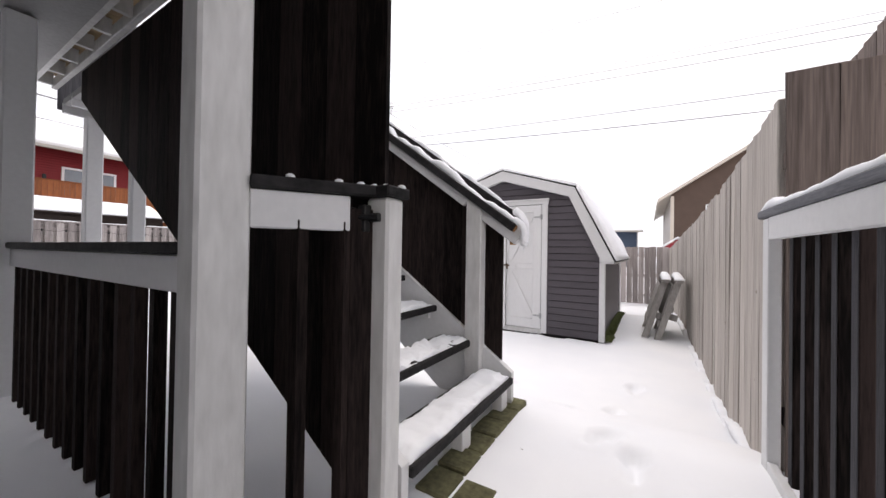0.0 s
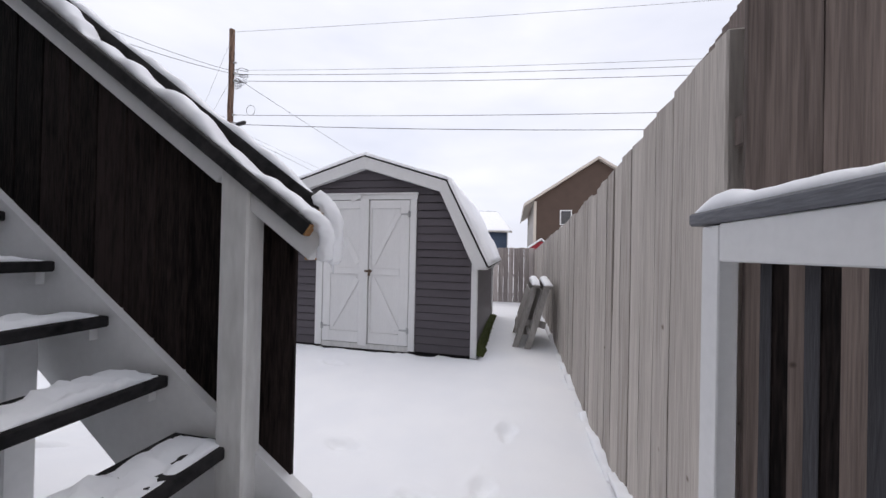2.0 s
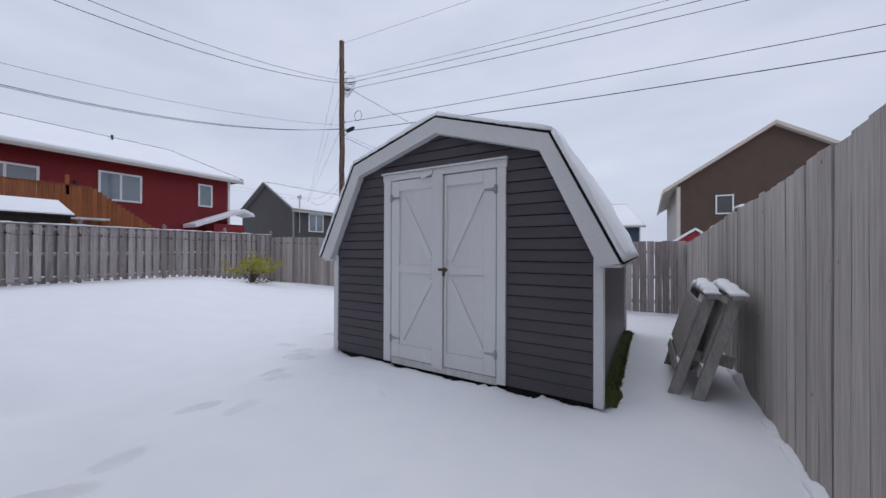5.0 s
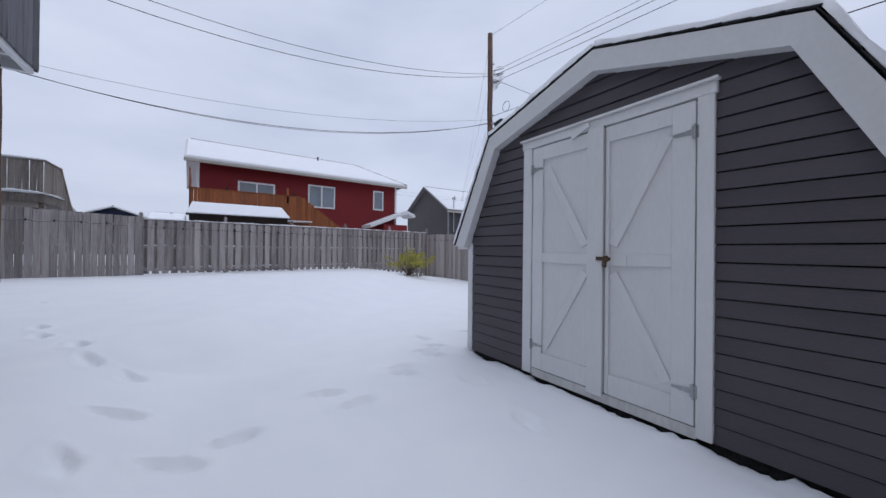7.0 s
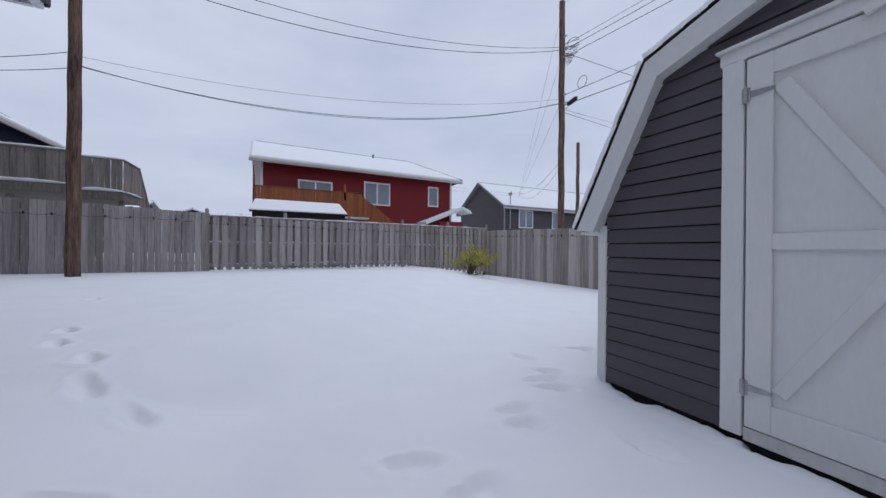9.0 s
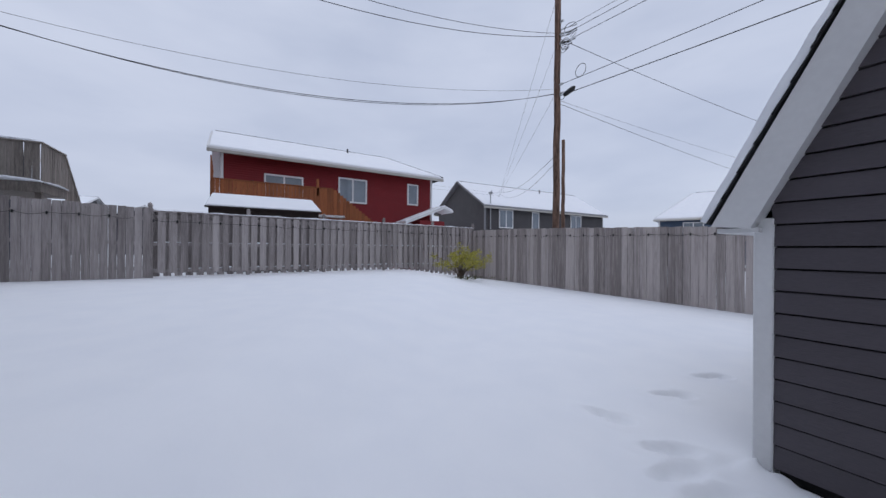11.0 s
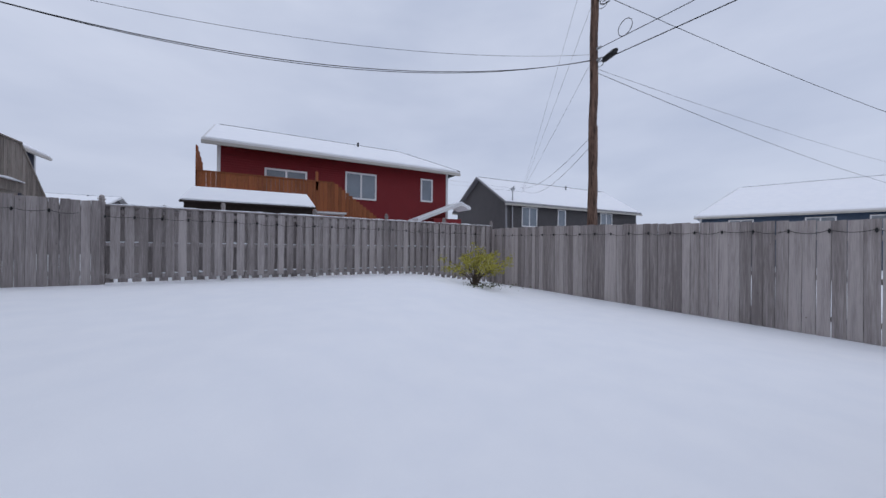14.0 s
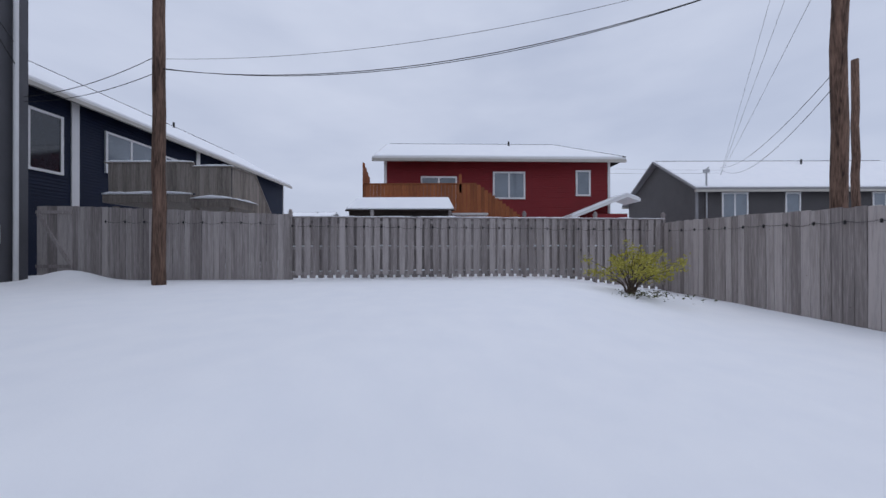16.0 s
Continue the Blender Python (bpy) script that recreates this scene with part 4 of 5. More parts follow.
def build_deck():
    d = thing("upper_deck", "raised deck with grey board screen, white beams and snowy joists", "deck", at=(0, 0, 0))
    xa, xb, ya, yb, z0 = -3.97, TX - RUN * NSTEP, 0.985, 1.86, 2.836
    for box in ((xa, xb, yb - 0.045, yb, z0, z0 + 0.11), (xa, xa + 0.045, ya, yb - 0.046, z0, z0 + 0.11), (xb - 0.045, xb, ya, yb - 0.046, z0, z0 + 0.11)):
        bm = bmesh.new()
        bx(bm, *box, bevel=0.005)
        part("beam", bm, WHITE, d)
    for xx in (-3.62, -3.16):
        bm = bmesh.new()
        bx(bm, xx - 0.018, xx + 0.018, ya, yb - 0.046, z0 + 0.01, z0 + 0.11)
        part("joist", bm, WHITE, d)
    bm = bmesh.new()
    bx(bm, xa + 0.046, xb - 0.046, ya, yb - 0.046, z0 + 0.08, z0 + 0.14)
    part("floor", bm, SOFFIT, d)
    meshes = board_meshes("board", 0.150, 0.02, DECK_DARK)
    x = xa + 0.05
    while x < xb + 0.05:
        o = new("board", random.choice(meshes))
        o.parent = d
        o.matrix_basis = Matrix.LocRotScale((x, yb + 0.012, z0 + 0.035 + random.uniform(0, 0.012)), None, (1, 1, 1.25))
        x += 0.154
    y = yb - 0.06
    while y > ya:
        o = new("board", random.choice(meshes))
        o.parent = d
        o.matrix_basis = Matrix.LocRotScale((xa - 0.012, y, z0 + 0.035), Euler((0, 0, radians(90))), (1, 1, 1.25))
        y -= 0.154
    for px, py, w in ((-3.88, 1.215, 0.07), (-2.80, 1.27, 0.055)):
        bm = bmesh.new()
        bx(bm, px - w, px + w, py - w, py + w, 0.2, z0 - 0.002, bevel=0.01)
        part("post", bm, WHITE, d)
    # the part beside the house: a soffit, then open joists between two beams
    for y0, y1, z1 in ((0.74, 0.785, 3.16), (0.90, 0.945, 3.16)):
        bm = bmesh.new()
        bx(bm, -3.95, 0.30, y0, y1, 3.062, z1, bevel=0.005)
        part("rim_beam", bm, WHITE_WORN, d)
    for k in range(11):
        bm = bmesh.new()
        xx = -3.9 + k * 0.42
        bx(bm, xx, xx + 0.038, 0.786, 0.899, 3.08, 3.20)
        part("joist", bm, WHITE_WORN, d)
    # boards run on over the porch out of view, added to shade it
    for k in range(30):
        bm = bmesh.new()
        xx = -3.95 + k * 0.152
        bx(bm, xx, xx + 0.146, -1.3, 0.98, 3.205, 3.24)
        part("deck_board", bm, RAW_WOOD, d)
    # the second slab is unseen, added overhead to darken the posts and side rail
    for x0, x1, y1 in ((-3.95, 0.30, 0.738), (0.302, 2.6, 0.93)):
        bm = bmesh.new()
        bx(bm, x0, x1, -1.3, y1, 3.05, 3.08)
        part("soffit", bm, SOFFIT, d)
    for dx, dy in ((-0.16, 0.0), (0.0, -0.02)):
        hk = bmesh.new()
        x, y = -3.60 + 0.05 * dx, 1.70 + 2 * dy
        tube(hk, [(x, y, z0 + 0.01), (x + dx, y, z0 - 0.01 - (0.10 if not dx else 0)), (x + dx - 0.02, y, z0 - 0.045 - (0.10 if not dx else 0)), (x + dx - 0.05, y, z0 - 0.045 - (0.10 if not dx else 0)), (x + dx - 0.065, y, z0 - 0.015 - (0.10 if not dx else 0))], 0.006)
        part("hook", hk, BLACK, d, "black wire plant hook")
    return d


build_deck()


def build_sawhorse(foot, head, y0, y1, seed):
    """A folded sawhorse leaning sideways on the fence: a pair of legs at each end, a top beam, a side board and a tie."""
    h = thing("sawhorse", "folded grey wooden sawhorse with snow leaning on the fence", "sawhorse", "sawhorses by the fence", at=(foot, y0, 0.02))
    dx, ln = head - foot, y1 - y0
    for yy in (0.03, ln - 0.03):
        bm = bmesh.new()
        beam(bm, (0, yy - 0.02, -0.04), (dx, yy, 0.95), 0.042, 0.092, 0.005, up=(1, 0, 0.2))
        part("leg", bm, SAW_WOOD, h)
        bm = bmesh.new()
        beam(bm, (dx * 0.40, yy + 0.045, 0.42), (dx * 0.40 + 0.17, yy + 0.045, 0.38), 0.040, 0.10, 0.004)
        part("tie", bm, SAW_WOOD, h)
    for zf, w in ((0.30, 0.09), (0.68, 0.56)):
        bm = bmesh.new()
        beam(bm, (dx * zf - 0.056, -0.01, 0.95 * zf), (dx * zf - 0.056, ln, 0.95 * zf), 0.018, w, 0.003, up=(dx, 0, 0.95))
        part("side_board", bm, SAW_WOOD, h)
    bm = bmesh.new()
    beam(bm, (dx + 0.02, -0.08, 0.975), (dx + 0.02, ln + 0.06, 0.975), 0.10, 0.045, 0.005)
    part("top_board", bm, SAW_WOOD, h)
    sn = new("sawhorse_snow", mesh_of("sawhorse_snow", snow_ridge(ln + 0.1, 0.14, 0.05, seed, 0.9, 0.025, 9), SNOW, True))
    sn.matrix_basis = pose(head + 0.02, y0 - 0.06, 1.016, 0, 0, 90)
    tagged(sn, "soft snow on top of the sawhorse", "snow", "snow on the sawhorses")


build_sawhorse(1.42, 1.71, 6.50, 7.55, 51)
build_sawhorse(1.60, 1.885, 6.44, 7.45, 53)

# mossy pavers, bare of snow, at the foot of the stairs
rp = random.Random(8)
for i in range(2):
    for k in range(6 if i == 0 else 4):
        bm = bmesh.new()
        x, y = 0.60 + i * 0.165, 1.18 + k * 0.19
        bx(bm, x, x + 0.155, y, y + 0.18, 0.30, ground_z(x, y) + 0.022 + rp.uniform(-0.006, 0.006) - 0.02 * i, bevel=0.008)
        tagged(new("paver", mesh_of("paver", bm, DIRT)), "damp mossy paving stone below the lowest stair tread", "paver", "pavers by the stairs")
# ---- poles and wires ----


def pole(name, label, x, y, z0, z1, r0, r1, lean=(0, 0)):
    bm = bmesh.new()
    n = 14
    zs = [z0 + (z1 - z0) * i / n for i in range(n + 1)]
    pts = [(x + lean[0] * z + 0.012 * math.sin(i * 1.7), y + lean[1] * z + 0.012 * math.cos(i * 2.3), z) for i, z in enumerate(zs)]
    tube(bm, pts, [r0 + (r1 - r0) * i / n for i in range(n + 1)], 14)
    p = thing(name, label, "utility pole", "utility poles")
    part("shaft", bm, POLE_WOOD, p, smooth=True)
    return p


LEAN_PR = (0.058, -0.062)
PR = Vector((-10.42, 13.33, 0))
PL = Vector((-12.0, -1.1, 0))
big = pole("utility_pole", "tall brown wooden utility pole behind the back fence", PR.x, PR.y, -0.4, 10.2, 0.128, 0.10, LEAN_PR)
pole("utility_pole", "brown wooden utility pole standing in the snow by the fence", PL.x, PL.y, 0.1, 10.4, 0.145, 0.115)
pole("utility_pole", "shorter grey wooden pole beyond the back fence", -15.6, 19.8, -0.2, 7.66, 0.115, 0.095)


def on_pole(z, dx=0.0, dy=0.0):
    return (PR.x + LEAN_PR[0] * z + dx, PR.y + LEAN_PR[1] * z + dy, z)


rc = random.Random(12)
for k in range(7):
    bm = bmesh.new()
    dz, rr, off = 8.0 + rc.uniform(0, 0.75), rc.uniform(0.12, 0.26), rc.uniform(0.25, 0.75)
    tilt = rc.uniform(0.35, 0.8)
    ring = [on_pole(dz + rr * tilt * math.sin(a / 14 * math.tau), off + rr * math.cos(a / 14 * math.tau), 0.3 * rr * math.sin(a / 14 * math.tau + k)) for a in range(13)]
    tube(bm, [on_pole(dz + 0.15, 0.1)] + ring, 0.009, 5)
    part("cable_coil", bm, CABLE, big, "loose coil of black cable")
bm = bmesh.new()
tube(bm, [on_pole(6.44, 0.28), on_pole(6.46, 0.34), on_pole(6.52, 0.66), on_pole(6.56, 0.74)], [0.03, 0.08, 0.085, 0.03], 8)
part("splice_case", bm, BLACK, big, "black cable splice case")
for dz, rr, off in ((6.98, 0.2, 0.95), (6.45, 0.12, 0.22)):
    bm = bmesh.new()
    tube(bm, [on_pole(dz + rr * math.sin(a / 12 * math.tau), off + rr * math.cos(a / 12 * math.tau)) for a in range(13)], 0.010, 5)
    part("cable_coil", bm, CABLE, big)
for z in (8.9, 8.5, 8.2, 6.86, 6.55):
    bm = bmesh.new()
    bx(bm, 0.1, 0.24, -0.03, 0.03, -0.03, 0.03, bevel=0.008)
    bmesh.ops.translate(bm, verts=bm.verts[:], vec=on_pole(z))
    part("bracket", bm, METAL, big)


def wire(a, b, sag, r=0.007, label="thin black overhead cable"):
    r *= 0.75
    a, b = Vector(a), Vector(b)
    pts = []
    for i in range(25):
        u = i / 24
        p = a.lerp(b, u)
        p.z -= sag * 4 * u * (1 - u)
        pts.append(p)
    bm = bmesh.new()
    tube(bm, pts, r, 5)
    return tagged(new("overhead_cable", mesh_of("overhead_cable", bm, CABLE, True)), label, "cable", "overhead cables")


FAR = Vector((38, 16.5, 0))
for z, zz, sag, r in ((10.1, 11.0, 0.35, 0.007), (8.62, 9.2, 0.7, 0.008), (8.45, 8.9, 0.72, 0.011), (8.2, 8.6, 0.75, 0.012), (6.86, 7.2, 0.6, 0.013), (6.5, 6.7, 0.8, 0.017)):
    wire(on_pole(z), (FAR.x, FAR.y, zz), sag, r)
# across the yard to the other pole and to the house
wire(on_pole(6.6), (PL.x, PL.y, 5.56), 0.90, 0.012, "sagging black cable between the two poles")
wire(on_pole(6.62), (PL.x, PL.y, 5.58), 0.96, 0.010)
wire(on_pole(6.76), (PL.x, PL.y, 5.80), 0.6, 0.006)
wire(on_pole(8.5), (-10.5, -5.62, 8.4), 1.5, 0.012, "black service cable that runs to the house")
wire(on_pole(8.6), (-10.2, -5.62, 8.5), 1.35, 0.010)
# to the grey and the blue houses and the far pole
wire(on_pole(4.55), (-25.7, 23.2, 6.4), 0.55, 0.009)
wire(on_pole(4.3), (-25.7, 23.4, 6.2), 0.75, 0.009)
for dz in (9.9, 8.3, 6.7):
    wire(on_pole(dz), (-25.6, 23.2, 5.9), 0.05, 0.006, "taut grey wire that slants to the house")
wire(on_pole(8.45), (-5.0, 46.0, 6.5), 0.5, 0.012)
wire(on_pole(6.3), (-9.0, 46.0, 5.2), 0.4, 0.010)
wire(on_pole(6.4), (-7.0, 46.0, 5.6), 0.4, 0.006)
for dz, zz in ((5.3, 4.9), (5.1, 4.5)):
    wire((-25.6, 23.2, dz + 0.9), (-21.85, 2.85, zz + 1.0), 0.12, 0.006, "thin service wire in front of the house")
# from the pole by the fence towards the houses behind
for z in (5.5, 5.9):
    wire((PL.x, PL.y, z), (-12.95, -5.7, 5.2 + (z - 5.5) * 0.3), 0.2, 0.011)
wire((-12.95, -5.6, 6.5), (-7.5, -3.0, 9.5), 0.1, 0.012)
wire((-12.95, -5.6, 5.9), (-7.5, -2.5, 9.5), 0.15, 0.014)

# ---- houses ----


def window(parent, c, w, h, turn, glass=GLASS, mull=True):
    """A framed window on a wall: c is its middle; turn: degrees from a wall that faces -y."""
    m = pose(*c, 0, 0, turn)
    bm = bmesh.new()
    for x0, x1, z0, z1 in ((-w / 2 - 0.09, w / 2 + 0.09, h / 2, h / 2 + 0.09), (-w / 2 - 0.09, w / 2 + 0.09, -h / 2 - 0.09, -h / 2), (-w / 2 - 0.09, -w / 2, -h / 2, h / 2), (w / 2, w / 2 + 0.09, -h / 2, h / 2)):
        bx(bm, x0, x1, -0.07, 0.03, z0, z1)
    if mull:
        bx(bm, -0.045, 0.045, -0.055, 0.03, -h / 2, h / 2)
    bmesh.ops.transform(bm, matrix=m, verts=bm.verts[:])
    fr = part("window", bm, TRIM, parent, "white framed window")
    for xa, xb in (((-w / 2, -0.045), (0.045, w / 2)) if mull else ((-w / 2, w / 2),)):
        bm = bmesh.new()
        bx(bm, xa, xb, -0.040, -0.028, -h / 2, h / 2)
        bmesh.ops.transform(bm, matrix=m, verts=bm.verts[:])
        part("pane", bm, glass, fr)


def gable_house(name, label, at, turn, w, d, eave, ridge, wall, roof_over=0.45, side=None, trim=TRIM, hip=0.0, hip0=0.0):
    """A house with its ridge along local x: width w along x, depth d along y from 0, a gable at each end, snow on the roof."""
    h = thing(name, label, "house", "neighbouring houses", at=at, turn=turn)
    bm = bmesh.new()
    prism(bm, [(0, -1.0), (d, -1.0), (d, eave), (d / 2, ridge - 0.15), (0, eave)], 0, w, "x")
    for v in bm.verts:  # under a hipped end the wall's top leans in with the roof
        if v.co.z > eave + 0.1:
            v.co.x += hip0 if v.co.x < w / 2 else -hip
    part("wall", bm, wall, h)
    bm = bmesh.new()
    z = 1.5
    while z < eave - 0.05:
        zt = min(z + 0.118, eave - 0.02)
        v = [bm.verts.new(p) for p in ((0.08, -0.024, z + 0.008), (w - 0.08, -0.024, z + 0.008), (w - 0.08, -0.008, zt), (0.08, -0.008, zt), (0.08, -0.001, z + 0.008), (w - 0.08, -0.001, z + 0.008), (w - 0.08, -0.001, zt), (0.08, -0.001, zt))]
        for q in ((0, 1, 2, 3), (4, 7, 6, 5), (0, 4, 5, 1), (1, 5, 6, 2), (2, 6, 7, 3), (3, 7, 4, 0)):
            bm.faces.new([v[i] for i in q])
        z += 0.118
    part("siding", bm, wall, h)
    sl = (ridge - eave) / (d / 2)
    o = roof_over
    for k in (0, 1):
        sgn = 1 if k == 0 else -1
        y0, y1 = (-o if k == 0 else d + o), d / 2
        z0 = eave - o * sl
        for nm, lift, thick, mt, inset in (("roof", 0.0, 0.12, trim, 0.0), ("roof_snow", 0.122, 0.05, SNOW, 0.12)):
            bm = bmesh.new()
            ys = y0 + sgn * inset
            zs = z0 + inset * sl
            xr0, xr1 = (-o + inset), (w + o - inset)
            lo = [(xr0, ys, zs + lift), (xr1, ys, zs + lift), (xr1 - hip, y1, ridge + lift), (xr0 + hip0, y1, ridge + lift)]
            v = [bm.verts.new(p) for p in lo] + [bm.verts.new((p[0], p[1], p[2] + thick)) for p in lo]
            for q in ((0, 1, 2, 3), (4, 7, 6, 5), (0, 4, 5, 1), (1, 5, 6, 2), (2, 6, 7, 3), (3, 7, 4, 0)):
                bm.faces.new([v[i] for i in q])
            part(nm, bm, mt, h)
    for back, xe_ in ((hip, w + o - hip), (hip0, -o + hip0)):
        if not back:
            continue
        xo = w + o if xe_ > w / 2 else -o
        bm = bmesh.new()
        tri = ((xo, -o, eave - o * sl), (xo, d + o, eave - o * sl), (xe_, d / 2, ridge))
        v = [bm.verts.new((p[0], p[1], p[2] + dz)) for dz in (0.0, 0.18) for p in tri]
        for q in ((0, 1, 2), (5, 4, 3), (0, 3, 4, 1), (1, 4, 5, 2), (2, 5, 3, 0)):
            bm.faces.new([v[i] for i in q])
        part("roof_hip", bm, SHINGLE if xe_ > w / 2 else SNOW, h)
    for y in (-o, d + o):
        bm = bmesh.new()
        bx(bm, -o, w + o, y - 0.06, y + 0.06, eave - o * sl - 0.12, eave - o * sl + 0.02)
        part("gutter", bm, GUTTER, h)
    for x in (0, w):
        bm = bmesh.new()
        bx(bm, x - 0.07, x + 0.07, -0.03, 0.07, -0.5, eave)
        part("corner_trim", bm, trim, h)
    bm = bmesh.new()
    tube(bm, [(w * 0.62, d * 0.42, ridge - 0.6), (w * 0.62, d * 0.42, ridge + 0.12)], 0.06, 8)
    part("vent_pipe", bm, BLACK, h)
    bm = bmesh.new()
    bx(bm, -o + 0.25 + hip0, w + o - hip - 0.1, d / 2 - 0.05, d / 2 + 0.05, ridge + 0.12, ridge + 0.177)
    part("ridge_cap", bm, SHINGLE, h)
    return h


# red house beyond the far fence: its front wall faces the yard (+x)
red = gable_house("red_house", "red-sided house with white trim and snow on its roof", (-21.94, 2.62, 0), 92, 12.0, 9.4, 6.12, 8.1, RED_SIDING, 0.6, hip=1.9)
window(red, (6.58, 0, 4.62), 1.55, 1.28, 0)
window(red, (10.58, 0, 4.75), 0.62, 1.2, 0, mull=False)
window(red, (2.83, 0, 4.05), 1.75, 1.9, 0)
for x in (1.33, 4.93):
    bm = bmesh.new()
    bx(bm, x - 0.06, x + 0.06, -0.12, 0, 4.4, 4.65, bevel=0.02)
    part("wall_lamp", bm, BLACK, red)
rdk = thing("red_house_deck", "orange-stained wooden deck with tall board railing and stairs", "deck", at=(-17.7, 2.45, 0), turn=90)
for i in range(46):
    bm = bmesh.new()
    x = i * 0.145
    zt = 3.85 if x < 4.6 else 3.85 - (x - 4.6) * 0.75
    bx(bm, x, x + 0.138, 0.0, 0.02, 1.6, max(zt, 2.0))
    part("board", bm, ORANGE_WOOD, rdk)
bm = bmesh.new()
bx(bm, 0.0, 4.6, -0.03, 0.11, 3.85, 3.89)
part("cap", bm, ORANGE_WOOD, rdk)
bm = bmesh.new()
bx(bm, 0.0, 4.6, 0.1, 4.0, 2.6, 2.75)
part("floor", bm, ORANGE_WOOD, rdk)
for i in range(4):
    bm = bmesh.new()
    bx(bm, -0.02, 0.02, i * 0.3, i * 0.3 + 0.29, 2.6, 4.75 - i * 0.12)
    part("screen_board", bm, ORANGE_WOOD, rdk)
for x in (3.9,):
    bm = bmesh.new()
    bx(bm, x, x + 0.1, 0.0, 0.1, 3.5, 4.25)
    part("post", bm, ORANGE_WOOD, rdk)
bm = bmesh.new()
bx(bm, 3.6, 5.0, -0.6, -0.02, 2.55, 2.62)
part("landing", bm, TRIM, rdk)
shd = thing("low_shed", "dark brown low shed with a thick snow-covered flat roof", "shed", at=(-15.3, 2.55, 0), turn=90)
bm = bmesh.new()
bx(bm, 0, 3.45, 0, 2.0, 0, 2.50)
part("body", bm, DARK_BROWN, shd)
for sgn, yb_ in ((1, -0.10), (-1, 2.10)):
    for nm, dz, th_, mt, ins in (("roof", 0.0, 0.06, DARK_BROWN, 0.0), ("roof_snow", 0.062, 0.05, SNOW, 0.02)):
        bm = bmesh.new()
        lo = [(-0.10 + ins, yb_ + sgn * ins, 2.47 + dz), (3.55 - ins, yb_ + sgn * ins, 2.47 + dz), (3.36, 1.0, 3.0 + dz), (0.05, 1.0, 3.0 + dz)]
        v = [bm.verts.new(p) for p in lo] + [bm.verts.new((p[0], p[1], p[2] + th_)) for p in lo]
        for q in ((0, 1, 2, 3), (4, 7, 6, 5), (0, 4, 5, 1), (1, 5, 6, 2), (2, 6, 7, 3), (3, 7, 4, 0)):
            bm.faces.new([v[k] for k in q])
        bmesh.ops.bevel(bm, geom=bm.edges[:], offset=0.012, segments=2, affect="EDGES")
        part(nm, bm, mt, shd, "smooth fresh snow" if mt == SNOW else "")
# porch roof at the red house's far end
bm = bmesh.new()
prism(bm, [(9.38, 2.85), (12.18, 3.97), (12.83, 3.72), (12.83, 3.58), (12.18, 3.8), (9.38, 2.70)], -1.5, -0.05)
part("porch_roof", bm, TRIM, red)
bm = bmesh.new()
prism(bm, [(9.38, 2.856), (12.18, 3.976), (12.78, 3.745), (12.78, 3.80), (12.18, 4.03), (9.38, 2.91)], -1.45, -0.05)
part("porch_snow", bm, SNOW, red)
bm = bmesh.new()
bx(bm, 10.5, 12.33, -1.2, -0.05, 0, 3.0)
part("porch_wall", bm, RED_SIDING, red)

grey = gable_house("grey_house", "grey-sided bungalow with white trim and snowy gable roof", (-26.0, 22.0, 0), 90, 16.5, 8.2, 5.2, 7.75, GREY_SIDING, 0.4, trim=mat("grey_trim", (0.22, 0.22, 0.23), 0.6, 0.1))
for x, w in ((2.4, 1.5), (6.1, 0.8), (12.0, 1.5)):
    window(grey, (x, 0, 4.0), w, 1.5, 0, mull=w > 1)
bm = bmesh.new()
tube(bm, [(0.5, -0.15, 3.0), (0.5, -0.15, 6.3), (0.65, -0.15, 6.45)], 0.05, 8)
bx(bm, 0.35, 0.65, -0.25, -0.05, 6.1, 6.3)
part("service_mast", bm, METAL, grey)

blue = gable_house("blue_house", "blue-sided bungalow with white windows and wide snowy roof", (-22.1, 42.8, 0), 21, 24, 12, 4.75, 7.9, BLUE_SIDING, 0.5, hip0=3.2)
for x in (3.0, 8.0, 11.5, 16.0):
    window(blue, (x, 0, 3.6), 1.6, 1.0, 0)

br = thing("brown_house", "brown gable house with beige side wall and tan trim", "house", "neighbouring houses", at=(3.1, 34.0, 0))
bm = bmesh.new()
prism(bm, [(0.02, -1), (10.9, -1), (10.9, 6.45), (5.45, 10.0), (0.02, 6.45)], 0, 0.3)
part("gable_wall", bm, BROWN_SIDING, br)
bm = bmesh.new()
bx(bm, 0, 10.9, 0.31, 17, -1, 6.4)
part("side_wall", bm, BEIGE_SIDING, br)
bm = bmesh.new()
bx(bm, -0.04, 0.2, -0.06, 0.06, -1, 6.3)
part("corner_trim", bm, TAN_TRIM, br)
for sg in (0, 1):
    poly = [(-0.95, 5.83), (5.45, 10.0), (5.45, 10.24), (-0.95, 6.07)]
    if sg:
        poly = [(10.9 - u, z) for u, z in poly]
    bm = bmesh.new()
    prism(bm, poly, -0.45, 17.4)
    part("roof", bm, TAN_TRIM, br)
    bm = bmesh.new()
    prism(bm, [(u, z + 0.24) for u, z in poly[:2]] + [(u, z + 0.05) for u, z in poly[2:]], -0.2, 17.2)
    part("roof_snow", bm, SNOW, br)
bm = bmesh.new()
bx(bm, -1.02, -0.90, -0.45, 17.4, 5.72, 5.86, bevel=0.02)
part("gutter", bm, TAN_TRIM, br)
window(br, (2.8, -0.02, 4.8), 0.85, 1.2, 0, DARK_GLASS, mull=False)
window(br, (8.2, -0.02, 4.8), 1.0, 1.3, 0, DARK_GLASS, mull=False)

